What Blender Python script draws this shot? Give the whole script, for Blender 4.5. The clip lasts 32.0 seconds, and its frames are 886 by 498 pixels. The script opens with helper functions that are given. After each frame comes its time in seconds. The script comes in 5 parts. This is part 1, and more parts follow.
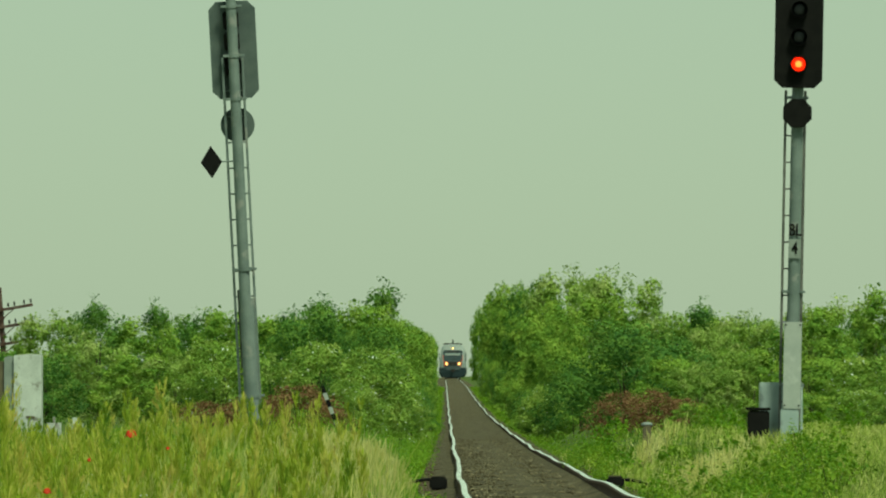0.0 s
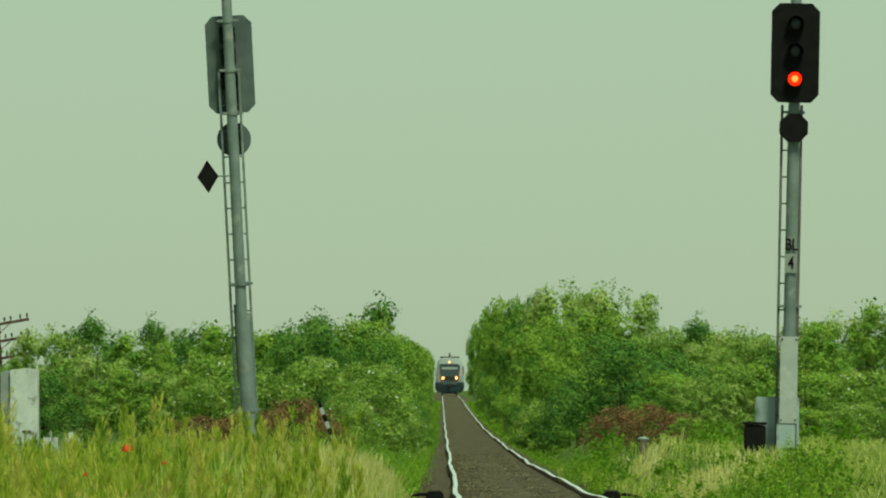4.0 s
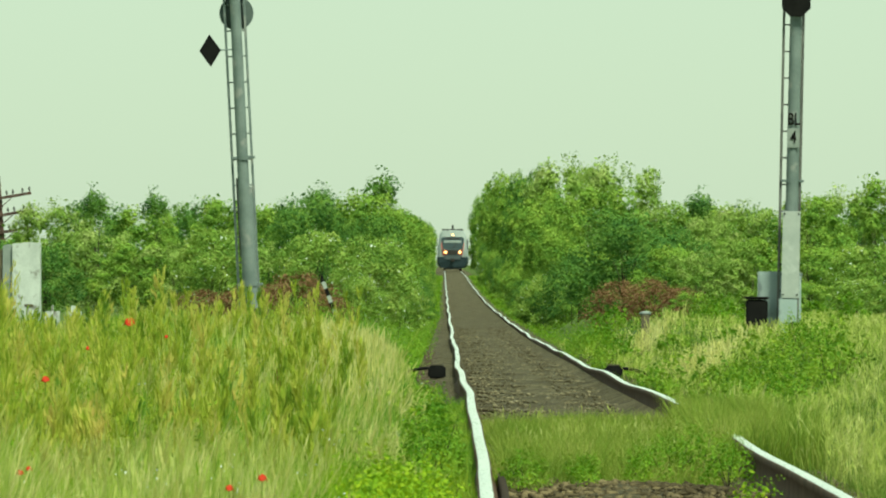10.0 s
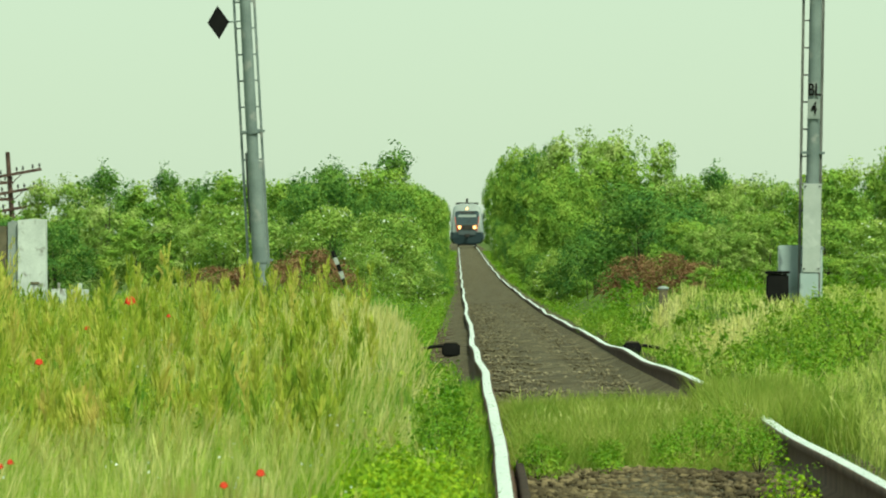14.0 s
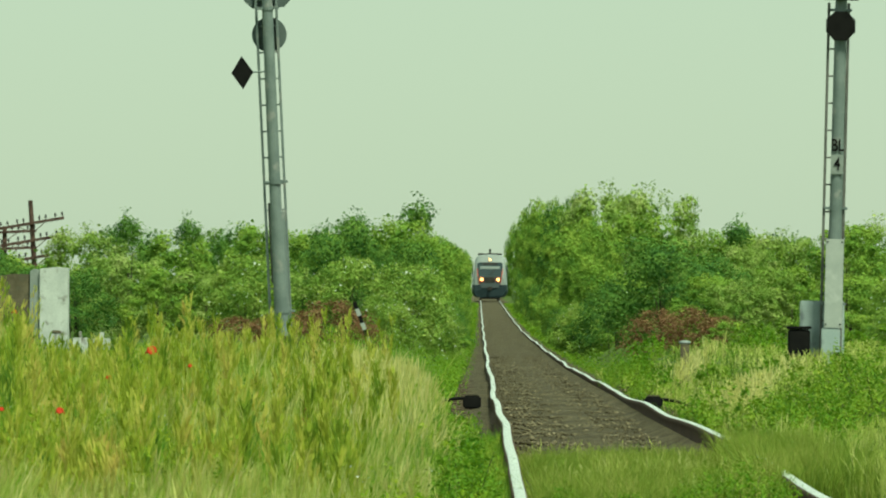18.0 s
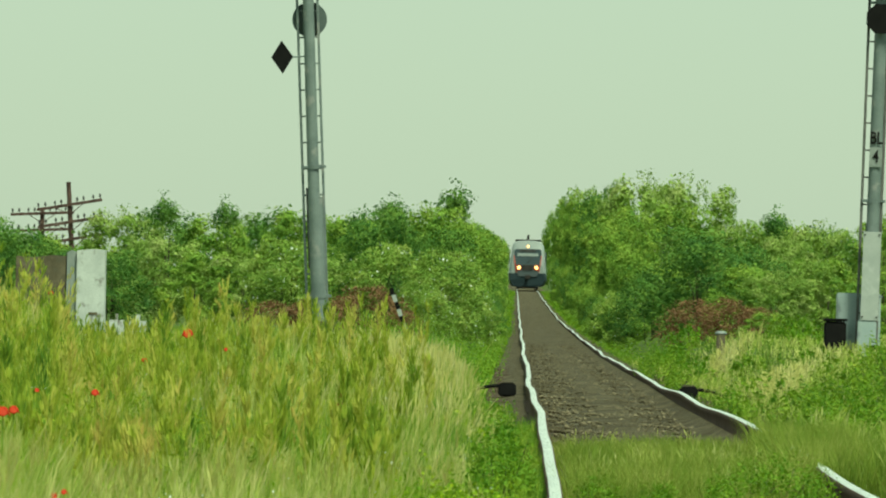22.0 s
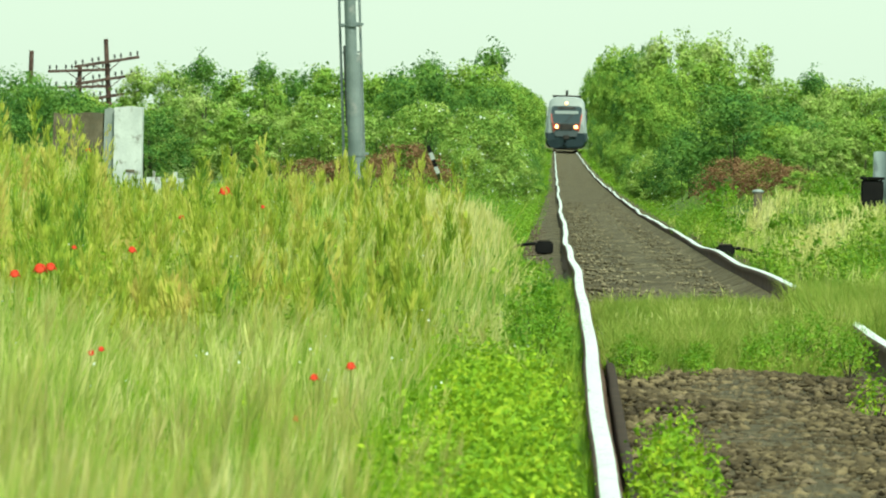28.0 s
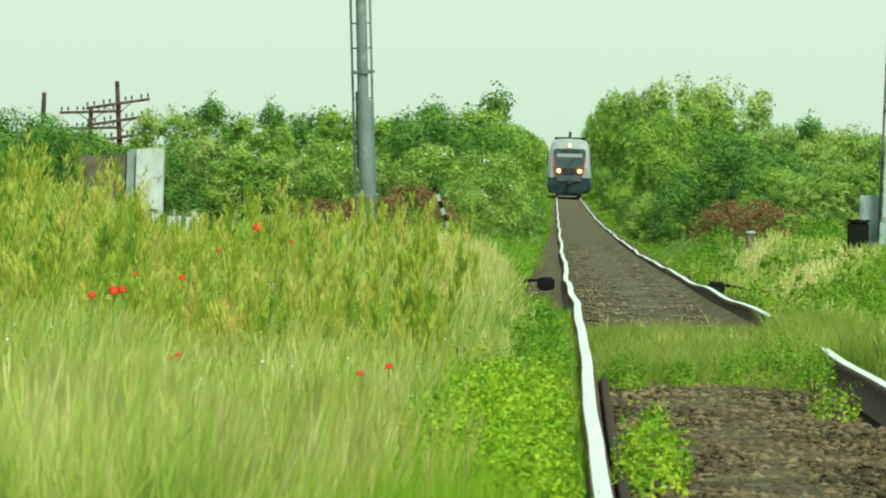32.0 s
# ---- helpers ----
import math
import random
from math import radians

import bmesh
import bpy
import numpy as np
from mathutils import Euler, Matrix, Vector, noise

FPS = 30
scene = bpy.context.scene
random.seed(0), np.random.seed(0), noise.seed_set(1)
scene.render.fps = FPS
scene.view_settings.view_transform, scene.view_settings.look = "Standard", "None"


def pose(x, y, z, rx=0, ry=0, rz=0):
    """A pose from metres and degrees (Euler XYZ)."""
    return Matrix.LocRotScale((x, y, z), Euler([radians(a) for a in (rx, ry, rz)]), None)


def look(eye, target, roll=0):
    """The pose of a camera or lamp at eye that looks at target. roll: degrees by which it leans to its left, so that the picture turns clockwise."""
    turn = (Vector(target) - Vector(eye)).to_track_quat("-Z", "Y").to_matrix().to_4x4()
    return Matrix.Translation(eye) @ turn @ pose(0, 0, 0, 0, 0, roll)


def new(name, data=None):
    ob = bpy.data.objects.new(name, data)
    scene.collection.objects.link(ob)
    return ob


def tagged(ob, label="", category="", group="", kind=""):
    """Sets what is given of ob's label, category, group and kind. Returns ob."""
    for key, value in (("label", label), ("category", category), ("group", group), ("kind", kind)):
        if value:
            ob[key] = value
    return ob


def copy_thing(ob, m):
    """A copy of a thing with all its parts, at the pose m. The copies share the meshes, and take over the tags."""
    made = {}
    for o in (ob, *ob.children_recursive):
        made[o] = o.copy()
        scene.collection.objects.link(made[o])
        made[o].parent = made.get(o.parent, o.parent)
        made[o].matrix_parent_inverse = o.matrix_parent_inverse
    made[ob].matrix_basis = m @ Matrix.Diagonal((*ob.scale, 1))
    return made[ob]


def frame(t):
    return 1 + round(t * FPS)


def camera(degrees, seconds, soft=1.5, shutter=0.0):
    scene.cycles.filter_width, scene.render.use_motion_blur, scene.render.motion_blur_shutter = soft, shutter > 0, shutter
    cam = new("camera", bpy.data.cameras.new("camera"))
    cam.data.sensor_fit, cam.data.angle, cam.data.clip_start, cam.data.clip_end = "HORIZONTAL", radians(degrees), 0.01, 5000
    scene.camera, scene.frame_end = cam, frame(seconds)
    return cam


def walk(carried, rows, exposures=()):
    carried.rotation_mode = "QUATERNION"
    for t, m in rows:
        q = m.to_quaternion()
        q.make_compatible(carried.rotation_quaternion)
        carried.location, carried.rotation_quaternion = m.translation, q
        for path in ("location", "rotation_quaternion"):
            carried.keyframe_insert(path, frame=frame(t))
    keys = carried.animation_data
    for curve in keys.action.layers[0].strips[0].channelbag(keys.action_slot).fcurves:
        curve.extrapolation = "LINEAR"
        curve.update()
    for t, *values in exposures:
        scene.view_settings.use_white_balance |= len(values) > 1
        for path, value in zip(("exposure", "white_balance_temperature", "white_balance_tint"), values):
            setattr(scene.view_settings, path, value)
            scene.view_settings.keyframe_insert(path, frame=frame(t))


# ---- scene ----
EXPOSURES = [
    (0.0, 0.25, 6400, -25), (6.0, 0.25, 6400, -25), (7.0, 0.46, 6340, -23), (8.0, 0.60, 6300, -21), (9.0, 0.77, 6230, -19), (14.5, 0.85, 6180, -19),
    (17.0, 0.63, 6230, -20), (21.5, 0.58, 6230, -20), (23.5, 0.85, 6040, -17), (25.0, 1.22, 5850, -14), (28.0, 1.16, 5850, -14), (31.0, 0.98, 5850, -15), (32.0, 0.98, 5850, -15),
]

cam = camera(5.052, 32.0, soft=2.0)


def aim(along, left, up, roll):
    """The camera on its tripod: metres along the line, degrees to the left of it, degrees up, roll."""
    eye = Vector((0.0, along, EYE))
    a, b = radians(left), radians(up)
    return look(eye, eye + 100 * Vector((-math.sin(a) * math.cos(b), math.cos(a) * math.cos(b), math.sin(b))), roll)


EYE = 1.05
walk(cam, [
    (0, aim(-1.32, 0.0052, 0.7352, 0.036)),
    (0.5, aim(-1.33, -0.0164, 0.7839, 0.117)),
    (1, aim(-1.33, -0.0487, 0.7733, -0.023)),
    (1.5, aim(-1.32, -0.0792, 0.7345, 0.114)),
    (2, aim(-1.33, -0.0657, 0.7776, 0.022)),
    (2.5, aim(-1.33, -0.0279, 0.8238, 0.118)),
    (3, aim(-1.33, -0.0009, 0.8260, 0.047)),
    (3.5, aim(-1.33, -0.0199, 0.8164, 0.036)),
    (5.5, aim(-1.33, 0.0320, 0.8270, 0.097)),
    (6, aim(-1.33, 0.0929, 0.7984, 0.045)),
    (6.5, aim(-1.33, 0.1580, 0.7551, -0.040)),
    (7, aim(-1.32, 0.1244, 0.6470, -0.053)),
    (7.5, aim(-1.32, 0.0907, 0.5550, 0.081)),
    (8, aim(-1.32, 0.0685, 0.4698, -0.004)),
    (8.5, aim(-1.32, 0.0659, 0.3841, -0.061)),
    (9, aim(-1.32, 0.0798, 0.2534, 0.003)),
    (9.5, aim(-1.32, 0.0156, 0.1647, 0.099)),
    (10, aim(-1.31, -0.0037, 0.1004, 0.109)),
    (10.5, aim(-1.31, 0.0253, 0.0905, 0.117)),
    (11, aim(-1.32, 0.0607, 0.0949, 0.166)),
    (11.5, aim(-1.32, 0.0867, 0.0472, 0.084)),
    (12, aim(-1.32, 0.1129, -0.0169, 0.083)),
    (12.5, aim(-1.32, 0.0999, -0.0466, 0.137)),
    (13, aim(-1.32, 0.0797, -0.0665, 0.036)),
    (13.5, aim(1.52, 0.1327, -0.0395, -0.095)),
    (14, aim(1.52, 0.0750, -0.0414, -0.136)),
    (14.5, aim(1.52, 0.0440, -0.0357, -0.128)),
    (16.5, aim(1.52, 0.0709, 0.1064, 0.070)),
    (17, aim(1.52, 0.0766, 0.1579, 0.137)),
    (17.5, aim(1.52, 0.1299, 0.2165, 0.212)),
    (18, aim(1.52, 0.2020, 0.2555, 0.379)),
    (18.5, aim(1.52, 0.2737, 0.2484, 0.446)),
    (19, aim(1.52, 0.3044, 0.2639, 0.715)),
    (19.5, aim(1.52, 0.3511, 0.2707, 0.822)),
    (20, aim(1.51, 0.4058, 0.2782, 0.914)),
    (20.5, aim(1.51, 0.4133, 0.3020, 1.172)),
    (21, aim(1.51, 0.4135, 0.2748, 1.234)),
    (21.5, aim(1.51, 0.4420, 0.2581, 1.249)),
    (22, aim(1.51, 0.4136, 0.1786, 1.177)),
    (22.5, aim(1.52, 0.3492, 0.0861, 1.347)),
    (23, aim(1.52, 0.3220, 0.0440, 1.293)),
    (23.5, aim(1.52, 0.2614, -0.0114, 1.214)),
    (24, aim(1.52, 0.2581, -0.1284, 1.458)),
    (24.5, aim(1.51, 0.3097, -0.3870, 1.421)),
    (25, aim(1.51, 0.3462, -0.5180, 1.398)),
    (25.5, aim(1.51, 0.4211, -0.5389, 1.294)),
    (26, aim(1.51, 0.4760, -0.5470, 1.345)),
    (26.5, aim(1.50, 0.5438, -0.5721, 1.396)),
    (28.5, aim(1.50, 0.6377, -0.6431, 1.233)),
    (29, aim(1.50, 0.6496, -0.6151, 1.196)),
    (29.5, aim(1.50, 0.6190, -0.5817, 1.164)),
    (30, aim(1.50, 0.6243, -0.5265, 1.217)),
    (30.5, aim(1.50, 0.6285, -0.5136, 1.202)),
    (31, aim(1.50, 0.6076, -0.5093, 1.246)),
    (31.5, aim(-1.50, 0.5994, -0.4429, 1.45)),
    (32, aim(-5.50, 0.6219, -0.3972, 1.60)),
], exposures=EXPOSURES)

# a long lens: what stands near it is a little soft
cam.data.dof.use_dof = True
cam.data.dof.focus_distance, cam.data.dof.aperture_fstop = 92.0, 42.0

# ---- world and sun ----
SUN_UP, SUN_TURN = 60.0, 150.0      # degrees; turn is clockwise from +y
world = bpy.data.worlds.new("sky")
scene.world = world
world.use_nodes = True
sky = world.node_tree.nodes.new("ShaderNodeTexSky")
sky.sky_type, sky.sun_disc = "NISHITA", False
sky.sun_elevation, sky.sun_rotation = radians(SUN_UP), radians(SUN_TURN)
sky.air_density, sky.dust_density, sky.ozone_density = 1.0, 0.6, 2.0
# thin even cloud over the clear sky
cloud = world.node_tree.nodes.new("ShaderNodeMix")
cloud.data_type = "RGBA"
cloud.inputs["Factor"].default_value = 0.62
cloud.inputs["B"].default_value = (7.7, 8.0, 6.4, 1)
world.node_tree.links.new(sky.outputs[0], cloud.inputs["A"])
world.node_tree.nodes["Background"].inputs["Strength"].default_value = 0.06
world.node_tree.links.new(cloud.outputs["Result"], world.node_tree.nodes["Background"].inputs["Color"])

sun = new("sun", bpy.data.lights.new("sun", "SUN"))
sun.data.energy, sun.data.angle, sun.data.color = 3.6, radians(14), (1.0, 0.92, 0.76)
_a, _b = radians(SUN_TURN), radians(SUN_UP)
sun.matrix_world = look((0, 0, 30), Vector((0, 0, 30)) - Vector((math.sin(_a) * math.cos(_b), math.cos(_a) * math.cos(_b), math.sin(_b))))


# ---- materials ----
def surface(name, low, high, rough=0.7, metal=0.0, scale=6.0, fine=60.0, bump=0.2, depth=0.01, vary=0.0, stain=None):
    """Two-scale procedural surface: broad patches from low to high, fine grain as relief."""
    m = bpy.data.materials.new(name)
    m.use_nodes = True
    n, k = m.node_tree.nodes, m.node_tree.links
    p = n["Principled BSDF"]
    co = n.new("ShaderNodeTexCoord")
    broad, grain = n.new("ShaderNodeTexNoise"), n.new("ShaderNodeTexNoise")
    broad.inputs["Scale"].default_value, grain.inputs["Scale"].default_value = scale, fine
    broad.inputs["Detail"].default_value, grain.inputs["Detail"].default_value = 5, 4
    k.new(co.outputs["Object"], broad.inputs["Vector"]), k.new(co.outputs["Object"], grain.inputs["Vector"])
    ramp = n.new("ShaderNodeValToRGB")
    ramp.color_ramp.elements[0].position, ramp.color_ramp.elements[1].position = 0.32, 0.68
    ramp.color_ramp.elements[0].color, ramp.color_ramp.elements[1].color = (*low, 1), (*high, 1)
    add = n.new("ShaderNodeMath")
    add.operation = "MULTIPLY_ADD"
    add.inputs[1].default_value = 0.35
    k.new(grain.outputs["Fac"], add.inputs[0])
    sub = n.new("ShaderNodeMath")
    sub.operation = "SUBTRACT"
    sub.inputs[1].default_value = 0.175
    k.new(broad.outputs["Fac"], sub.inputs[0])
    k.new(sub.outputs[0], add.inputs[2])
    last = add.outputs[0]
    if vary:
        info, off = n.new("ShaderNodeObjectInfo"), n.new("ShaderNodeMath")
        off.operation, off.inputs[1].default_value = "MULTIPLY_ADD", vary
        k.new(info.outputs["Random"], off.inputs[0])
        k.new(last, off.inputs[2])
        last = off.outputs[0]
    k.new(last, ramp.inputs["Fac"])
    colour = ramp.outputs["Color"]
    if stain:
        spot, mix, edge = n.new("ShaderNodeTexNoise"), n.new("ShaderNodeMix"), n.new("ShaderNodeMapRange")
        spot.inputs["Scale"].default_value, spot.inputs["Detail"].default_value = scale * 1.7, 6
        k.new(co.outputs["Object"], spot.inputs["Vector"])
        edge.inputs["From Min"].default_value, edge.inputs["From Max"].default_value = 0.56, 0.66
        k.new(spot.outputs["Fac"], edge.inputs["Value"])
        mix.data_type = "RGBA"
        mix.inputs["B"].default_value = (*stain, 1)
        k.new(edge.outputs["Result"], mix.inputs["Factor"]), k.new(colour, mix.inputs["A"])
        colour = mix.outputs["Result"]
    k.new(colour, p.inputs["Base Color"])
    rr = n.new("ShaderNodeMapRange")
    rr.inputs["To Min"].default_value, rr.inputs["To Max"].default_value = max(rough - 0.12, 0.03), min(rough + 0.12, 1)
    k.new(grain.outputs["Fac"], rr.inputs["Value"])
    k.new(rr.outputs["Result"], p.inputs["Roughness"])
    p.inputs["Metallic"].default_value = metal
    if rough > 0.8:
        p.inputs["Specular IOR Level"].default_value = 0.15
    b = n.new("ShaderNodeBump")
    b.inputs["Strength"].default_value, b.inputs["Distance"].default_value = bump, depth
    k.new(grain.outputs["Fac"], b.inputs["Height"])
    k.new(b.outputs["Normal"], p.inputs["Normal"])
    return m


def leafy(name, colours, through_light=0.35, rough=0.55, patch=(0.6, 0.6, 0.6), single=0.55):
    """Leaves and blades: each island picks its own tone, broad patches shift it, light passes through."""
    m = bpy.data.materials.new(name)
    m.use_nodes = True
    n, k = m.node_tree.nodes, m.node_tree.links
    p = n["Principled BSDF"]
    geo, co, noise_tex = n.new("ShaderNodeNewGeometry"), n.new("ShaderNodeTexCoord"), n.new("ShaderNodeTexNoise")
    noise_tex.inputs["Scale"].default_value, noise_tex.inputs["Detail"].default_value = 1.0, 3.0
    stretch = n.new("ShaderNodeVectorMath")
    stretch.operation = "MULTIPLY"
    stretch.inputs[1].default_value = patch
    k.new(co.outputs["Object"], stretch.inputs[0])
    k.new(stretch.outputs[0], noise_tex.inputs["Vector"])
    mix = n.new("ShaderNodeMath")
    mix.operation = "MULTIPLY_ADD"
    mix.inputs[1].default_value = single
    k.new(geo.outputs["Random Per Island"], mix.inputs[0])
    spread = n.new("ShaderNodeMapRange")
    spread.inputs["From Min"].default_value, spread.inputs["From Max"].default_value = 0.34, 0.66
    spread.inputs["To Min"].default_value, spread.inputs["To Max"].default_value = 0.0, 1.0 - single
    k.new(noise_tex.outputs["Fac"], spread.inputs["Value"])
    k.new(spread.outputs["Result"], mix.inputs[2])
    ramp = n.new("ShaderNodeValToRGB")
    e = ramp.color_ramp.elements
    while len(e) < len(colours):
        e.new(0.5)
    for i, c in enumerate(colours):
        e[i].position, e[i].color = i / (len(colours) - 1), (*c, 1)
    k.new(mix.outputs[0], ramp.inputs["Fac"])
    k.new(ramp.outputs["Color"], p.inputs["Base Color"])
    p.inputs["Roughness"].default_value = rough
    p.inputs["Specular IOR Level"].default_value = 0.16
    t, s = n.new("ShaderNodeBsdfTranslucent"), n.new("ShaderNodeMixShader")
    k.new(ramp.outputs["Color"], t.inputs["Color"])
    s.inputs["Fac"].default_value = through_light
    k.new(p.outputs[0], s.inputs[1]), k.new(t.outputs[0], s.inputs[2])
    k.new(s.outputs[0], n["Material Output"].inputs["Surface"])
    return m


def glow(name, colour, strength):
    m = bpy.data.materials.new(name)
    m.use_nodes = True
    p = m.node_tree.nodes["Principled BSDF"]
    p.inputs["Base Color"].default_value = (*colour, 1)
    p.inputs["Emission Color"].default_value = (*colour, 1)
    p.inputs["Emission Strength"].default_value = strength
    p.inputs["Roughness"].default_value = 0.2
    return m


def plain(name, colour, rough, metal=0.0, coat=0.0):
    m = bpy.data.materials.new(name)
    m.use_nodes = True
    p = m.node_tree.nodes["Principled BSDF"]
    p.inputs["Base Color"].default_value = (*colour, 1)
    p.inputs["Roughness"].default_value, p.inputs["Metallic"].default_value = rough, metal
    p.inputs["Coat Weight"].default_value = coat
    return m


M_EARTH = surface("earth_and_turf", (0.045, 0.070, 0.013), (0.085, 0.125, 0.022), 0.95, scale=0.7, fine=9, bump=0.5, depth=0.05)
M_BED = surface("ballast_dirt", (0.066, 0.056, 0.032), (0.155, 0.133, 0.078), 0.95, scale=3.1, fine=55, bump=1.0, depth=0.08, stain=(0.060, 0.051, 0.029))
M_STONE = leafy("ballast_stone", [(0.024, 0.018, 0.010), (0.060, 0.046, 0.024), (0.18, 0.14, 0.075)], 0.0, 0.9, (0.9, 0.9, 0.9))
M_GRAVEL = leafy("dusty_gravel", [(0.045, 0.037, 0.021), (0.115, 0.098, 0.058), (0.27, 0.23, 0.145)], 0.0, 0.9, (0.9, 0.9, 0.9))
M_COBBLE = surface("grey_brown_stone", (0.030, 0.023, 0.013), (0.13, 0.10, 0.060), 0.95, scale=2.0, fine=9, bump=0.5, vary=0.6)
M_RUST = surface("rail_rust", (0.060, 0.038, 0.026), (0.125, 0.078, 0.052), 0.85, scale=3, fine=40, bump=0.3, depth=0.004)
M_HEAD = surface("polished_rail", (0.50, 0.55, 0.50), (0.62, 0.66, 0.59), 0.3, 0.25, scale=2, fine=30, bump=0.004, depth=0.0005)
M_CHECK = surface("dark_check_rail", (0.018, 0.013, 0.009), (0.040, 0.027, 0.018), 0.9, scale=3, fine=40, bump=0.3, depth=0.004)
M_SLEEPER = surface("old_sleeper", (0.055, 0.042, 0.026), (0.11, 0.085, 0.055), 0.9, scale=5, fine=50, bump=0.4, vary=0.2)
M_GALV = surface("galvanised_steel", (0.125, 0.155, 0.15), (0.195, 0.23, 0.22), 0.55, 0.1, scale=3, fine=45, bump=0.1, stain=(0.24, 0.25, 0.235))
# grey of the number plate, and painted shade on the parapet's end post
M_PLATE_SHADE = surface("grey_plate_and_post_shade", (0.19, 0.215, 0.20), (0.27, 0.29, 0.27), 0.6, scale=5, fine=40, bump=0.08)
M_OLDSTEEL = surface("brown_grey_old_steel", (0.085, 0.085, 0.078), (0.15, 0.148, 0.135), 0.65, 0.2, scale=4, fine=45, bump=0.1)
M_SHIELD = surface("grey_back_of_shield", (0.060, 0.080, 0.078), (0.095, 0.118, 0.112), 0.6, 0.1, scale=4, fine=40, bump=0.1)
M_BLACK = surface("matt_black_paint", (0.004, 0.004, 0.004), (0.009, 0.0085, 0.008), 0.85, scale=6, fine=50, bump=0.1)
M_PANEL = surface("pale_grey_sheet", (0.31, 0.335, 0.315), (0.39, 0.41, 0.385), 0.55, scale=3, fine=40, bump=0.08, stain=(0.42, 0.44, 0.415))
M_CABINET = surface("blue_grey_cabinet", (0.30, 0.36, 0.36), (0.38, 0.44, 0.43), 0.5, scale=3, fine=40, bump=0.08, stain=(0.25, 0.29, 0.29))
M_WHITEWASH = surface("whitewashed_concrete", (0.42, 0.44, 0.42), (0.56, 0.58, 0.55), 0.85, scale=3.5, fine=30, bump=0.3, stain=(0.22, 0.21, 0.185))
M_CONCRETE = surface("weathered_concrete", (0.085, 0.072, 0.045), (0.16, 0.135, 0.09), 0.95, scale=4, fine=35, bump=0.5, stain=(0.10, 0.09, 0.06))
M_WOOD = surface("tarred_wood", (0.05, 0.03, 0.025), (0.12, 0.075, 0.06), 0.85, scale=4, fine=50, bump=0.3)
M_PORCELAIN = plain("dark_insulator_glass", (0.06, 0.055, 0.05), 0.25)
M_BARK = surface("bark", (0.03, 0.025, 0.018), (0.075, 0.058, 0.042), 0.95, scale=8, fine=60, bump=0.6)
PATCH = (5, 5, 6)
M_LEAF = [
    leafy("leaf_mid_green", [(0.088, 0.185, 0.028), (0.20, 0.325, 0.045), (0.36, 0.45, 0.075)], 0.30, 0.7, patch=PATCH, single=0.2),
    leafy("leaf_dark_green", [(0.042, 0.110, 0.024), (0.100, 0.202, 0.034), (0.20, 0.305, 0.052)], 0.28, 0.7, patch=PATCH, single=0.2),
    leafy("leaf_light_green", [(0.132, 0.24, 0.038), (0.27, 0.378, 0.074), (0.45, 0.505, 0.185)], 0.30, 0.7, patch=PATCH, single=0.25),
    leafy("leaf_rose_green", [(0.098, 0.190, 0.032), (0.22, 0.335, 0.054), (0.39, 0.46, 0.11)], 0.30, 0.7, patch=PATCH, single=0.2),
]
M_DRY = leafy("dry_scrub", [(0.15, 0.080, 0.042), (0.23, 0.130, 0.065), (0.21, 0.20, 0.070)], 0.25, 0.8, single=0.3)
CLUMP = (5.0, 0.35, 0.0)
M_GRASS = leafy("meadow_grass", [(0.050, 0.155, 0.026), (0.20, 0.335, 0.034), (0.48, 0.54, 0.08)], 0.38, 0.6, CLUMP, 0.36)
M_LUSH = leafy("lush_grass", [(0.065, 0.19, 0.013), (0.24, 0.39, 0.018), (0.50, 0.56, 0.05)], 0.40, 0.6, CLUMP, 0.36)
M_STRAW = leafy("pale_ripe_grass", [(0.27, 0.39, 0.05), (0.47, 0.52, 0.12), (0.68, 0.66, 0.28)], 0.45, 0.6, CLUMP, 0.35)
M_PALE = leafy("bleached_ripe_grass", [(0.50, 0.50, 0.12), (0.64, 0.61, 0.22), (0.78, 0.73, 0.36)], 0.45, 0.6, CLUMP, 0.35)
M_TAN = leafy("tan_grass_seed", [(0.32, 0.38, 0.06), (0.46, 0.45, 0.12), (0.58, 0.52, 0.21)], 0.45, 0.7, CLUMP, 0.4)
M_HERB = leafy("tall_weeds", [(0.085, 0.18, 0.024), (0.23, 0.33, 0.034), (0.41, 0.46, 0.055), (0.60, 0.57, 0.13), (0.54, 0.41, 0.12)], 0.45, 0.6, CLUMP, 0.22)
M_BRAMBLE = leafy("fresh_green_leaves", [(0.070, 0.17, 0.008), (0.22, 0.36, 0.014), (0.46, 0.54, 0.03)], 0.38, 0.6, (9, 2, 9), 0.4)
M_STEMS = leafy("yellow_green_stems", [(0.10, 0.20, 0.014), (0.25, 0.36, 0.022), (0.44, 0.49, 0.05)], 0.40, 0.6, (4, 0.5, 2), 0.5)
M_HERBAGE = leafy("mid_green_weed", [(0.075, 0.17, 0.014), (0.19, 0.31, 0.024), (0.36, 0.44, 0.05)], 0.42, 0.55, (3, 0.6, 3), 0.5)
M_WEED = leafy("deep_green_weed", [(0.06, 0.15, 0.009), (0.15, 0.28, 0.016), (0.30, 0.40, 0.035)], 0.4, 0.55, (3, 0.6, 3), 0.5)
M_VERGE = leafy("verge_grass", [(0.055, 0.13, 0.018), (0.14, 0.225, 0.028), (0.34, 0.36, 0.09)], 0.42, 0.6, (2.5, 0.25, 0.0), 0.35)
M_TURF = leafy("short_turf", [(0.105, 0.20, 0.022), (0.245, 0.325, 0.044), (0.47, 0.46, 0.13)], 0.5, 0.6, (3.0, 0.5, 0.0), 0.45)
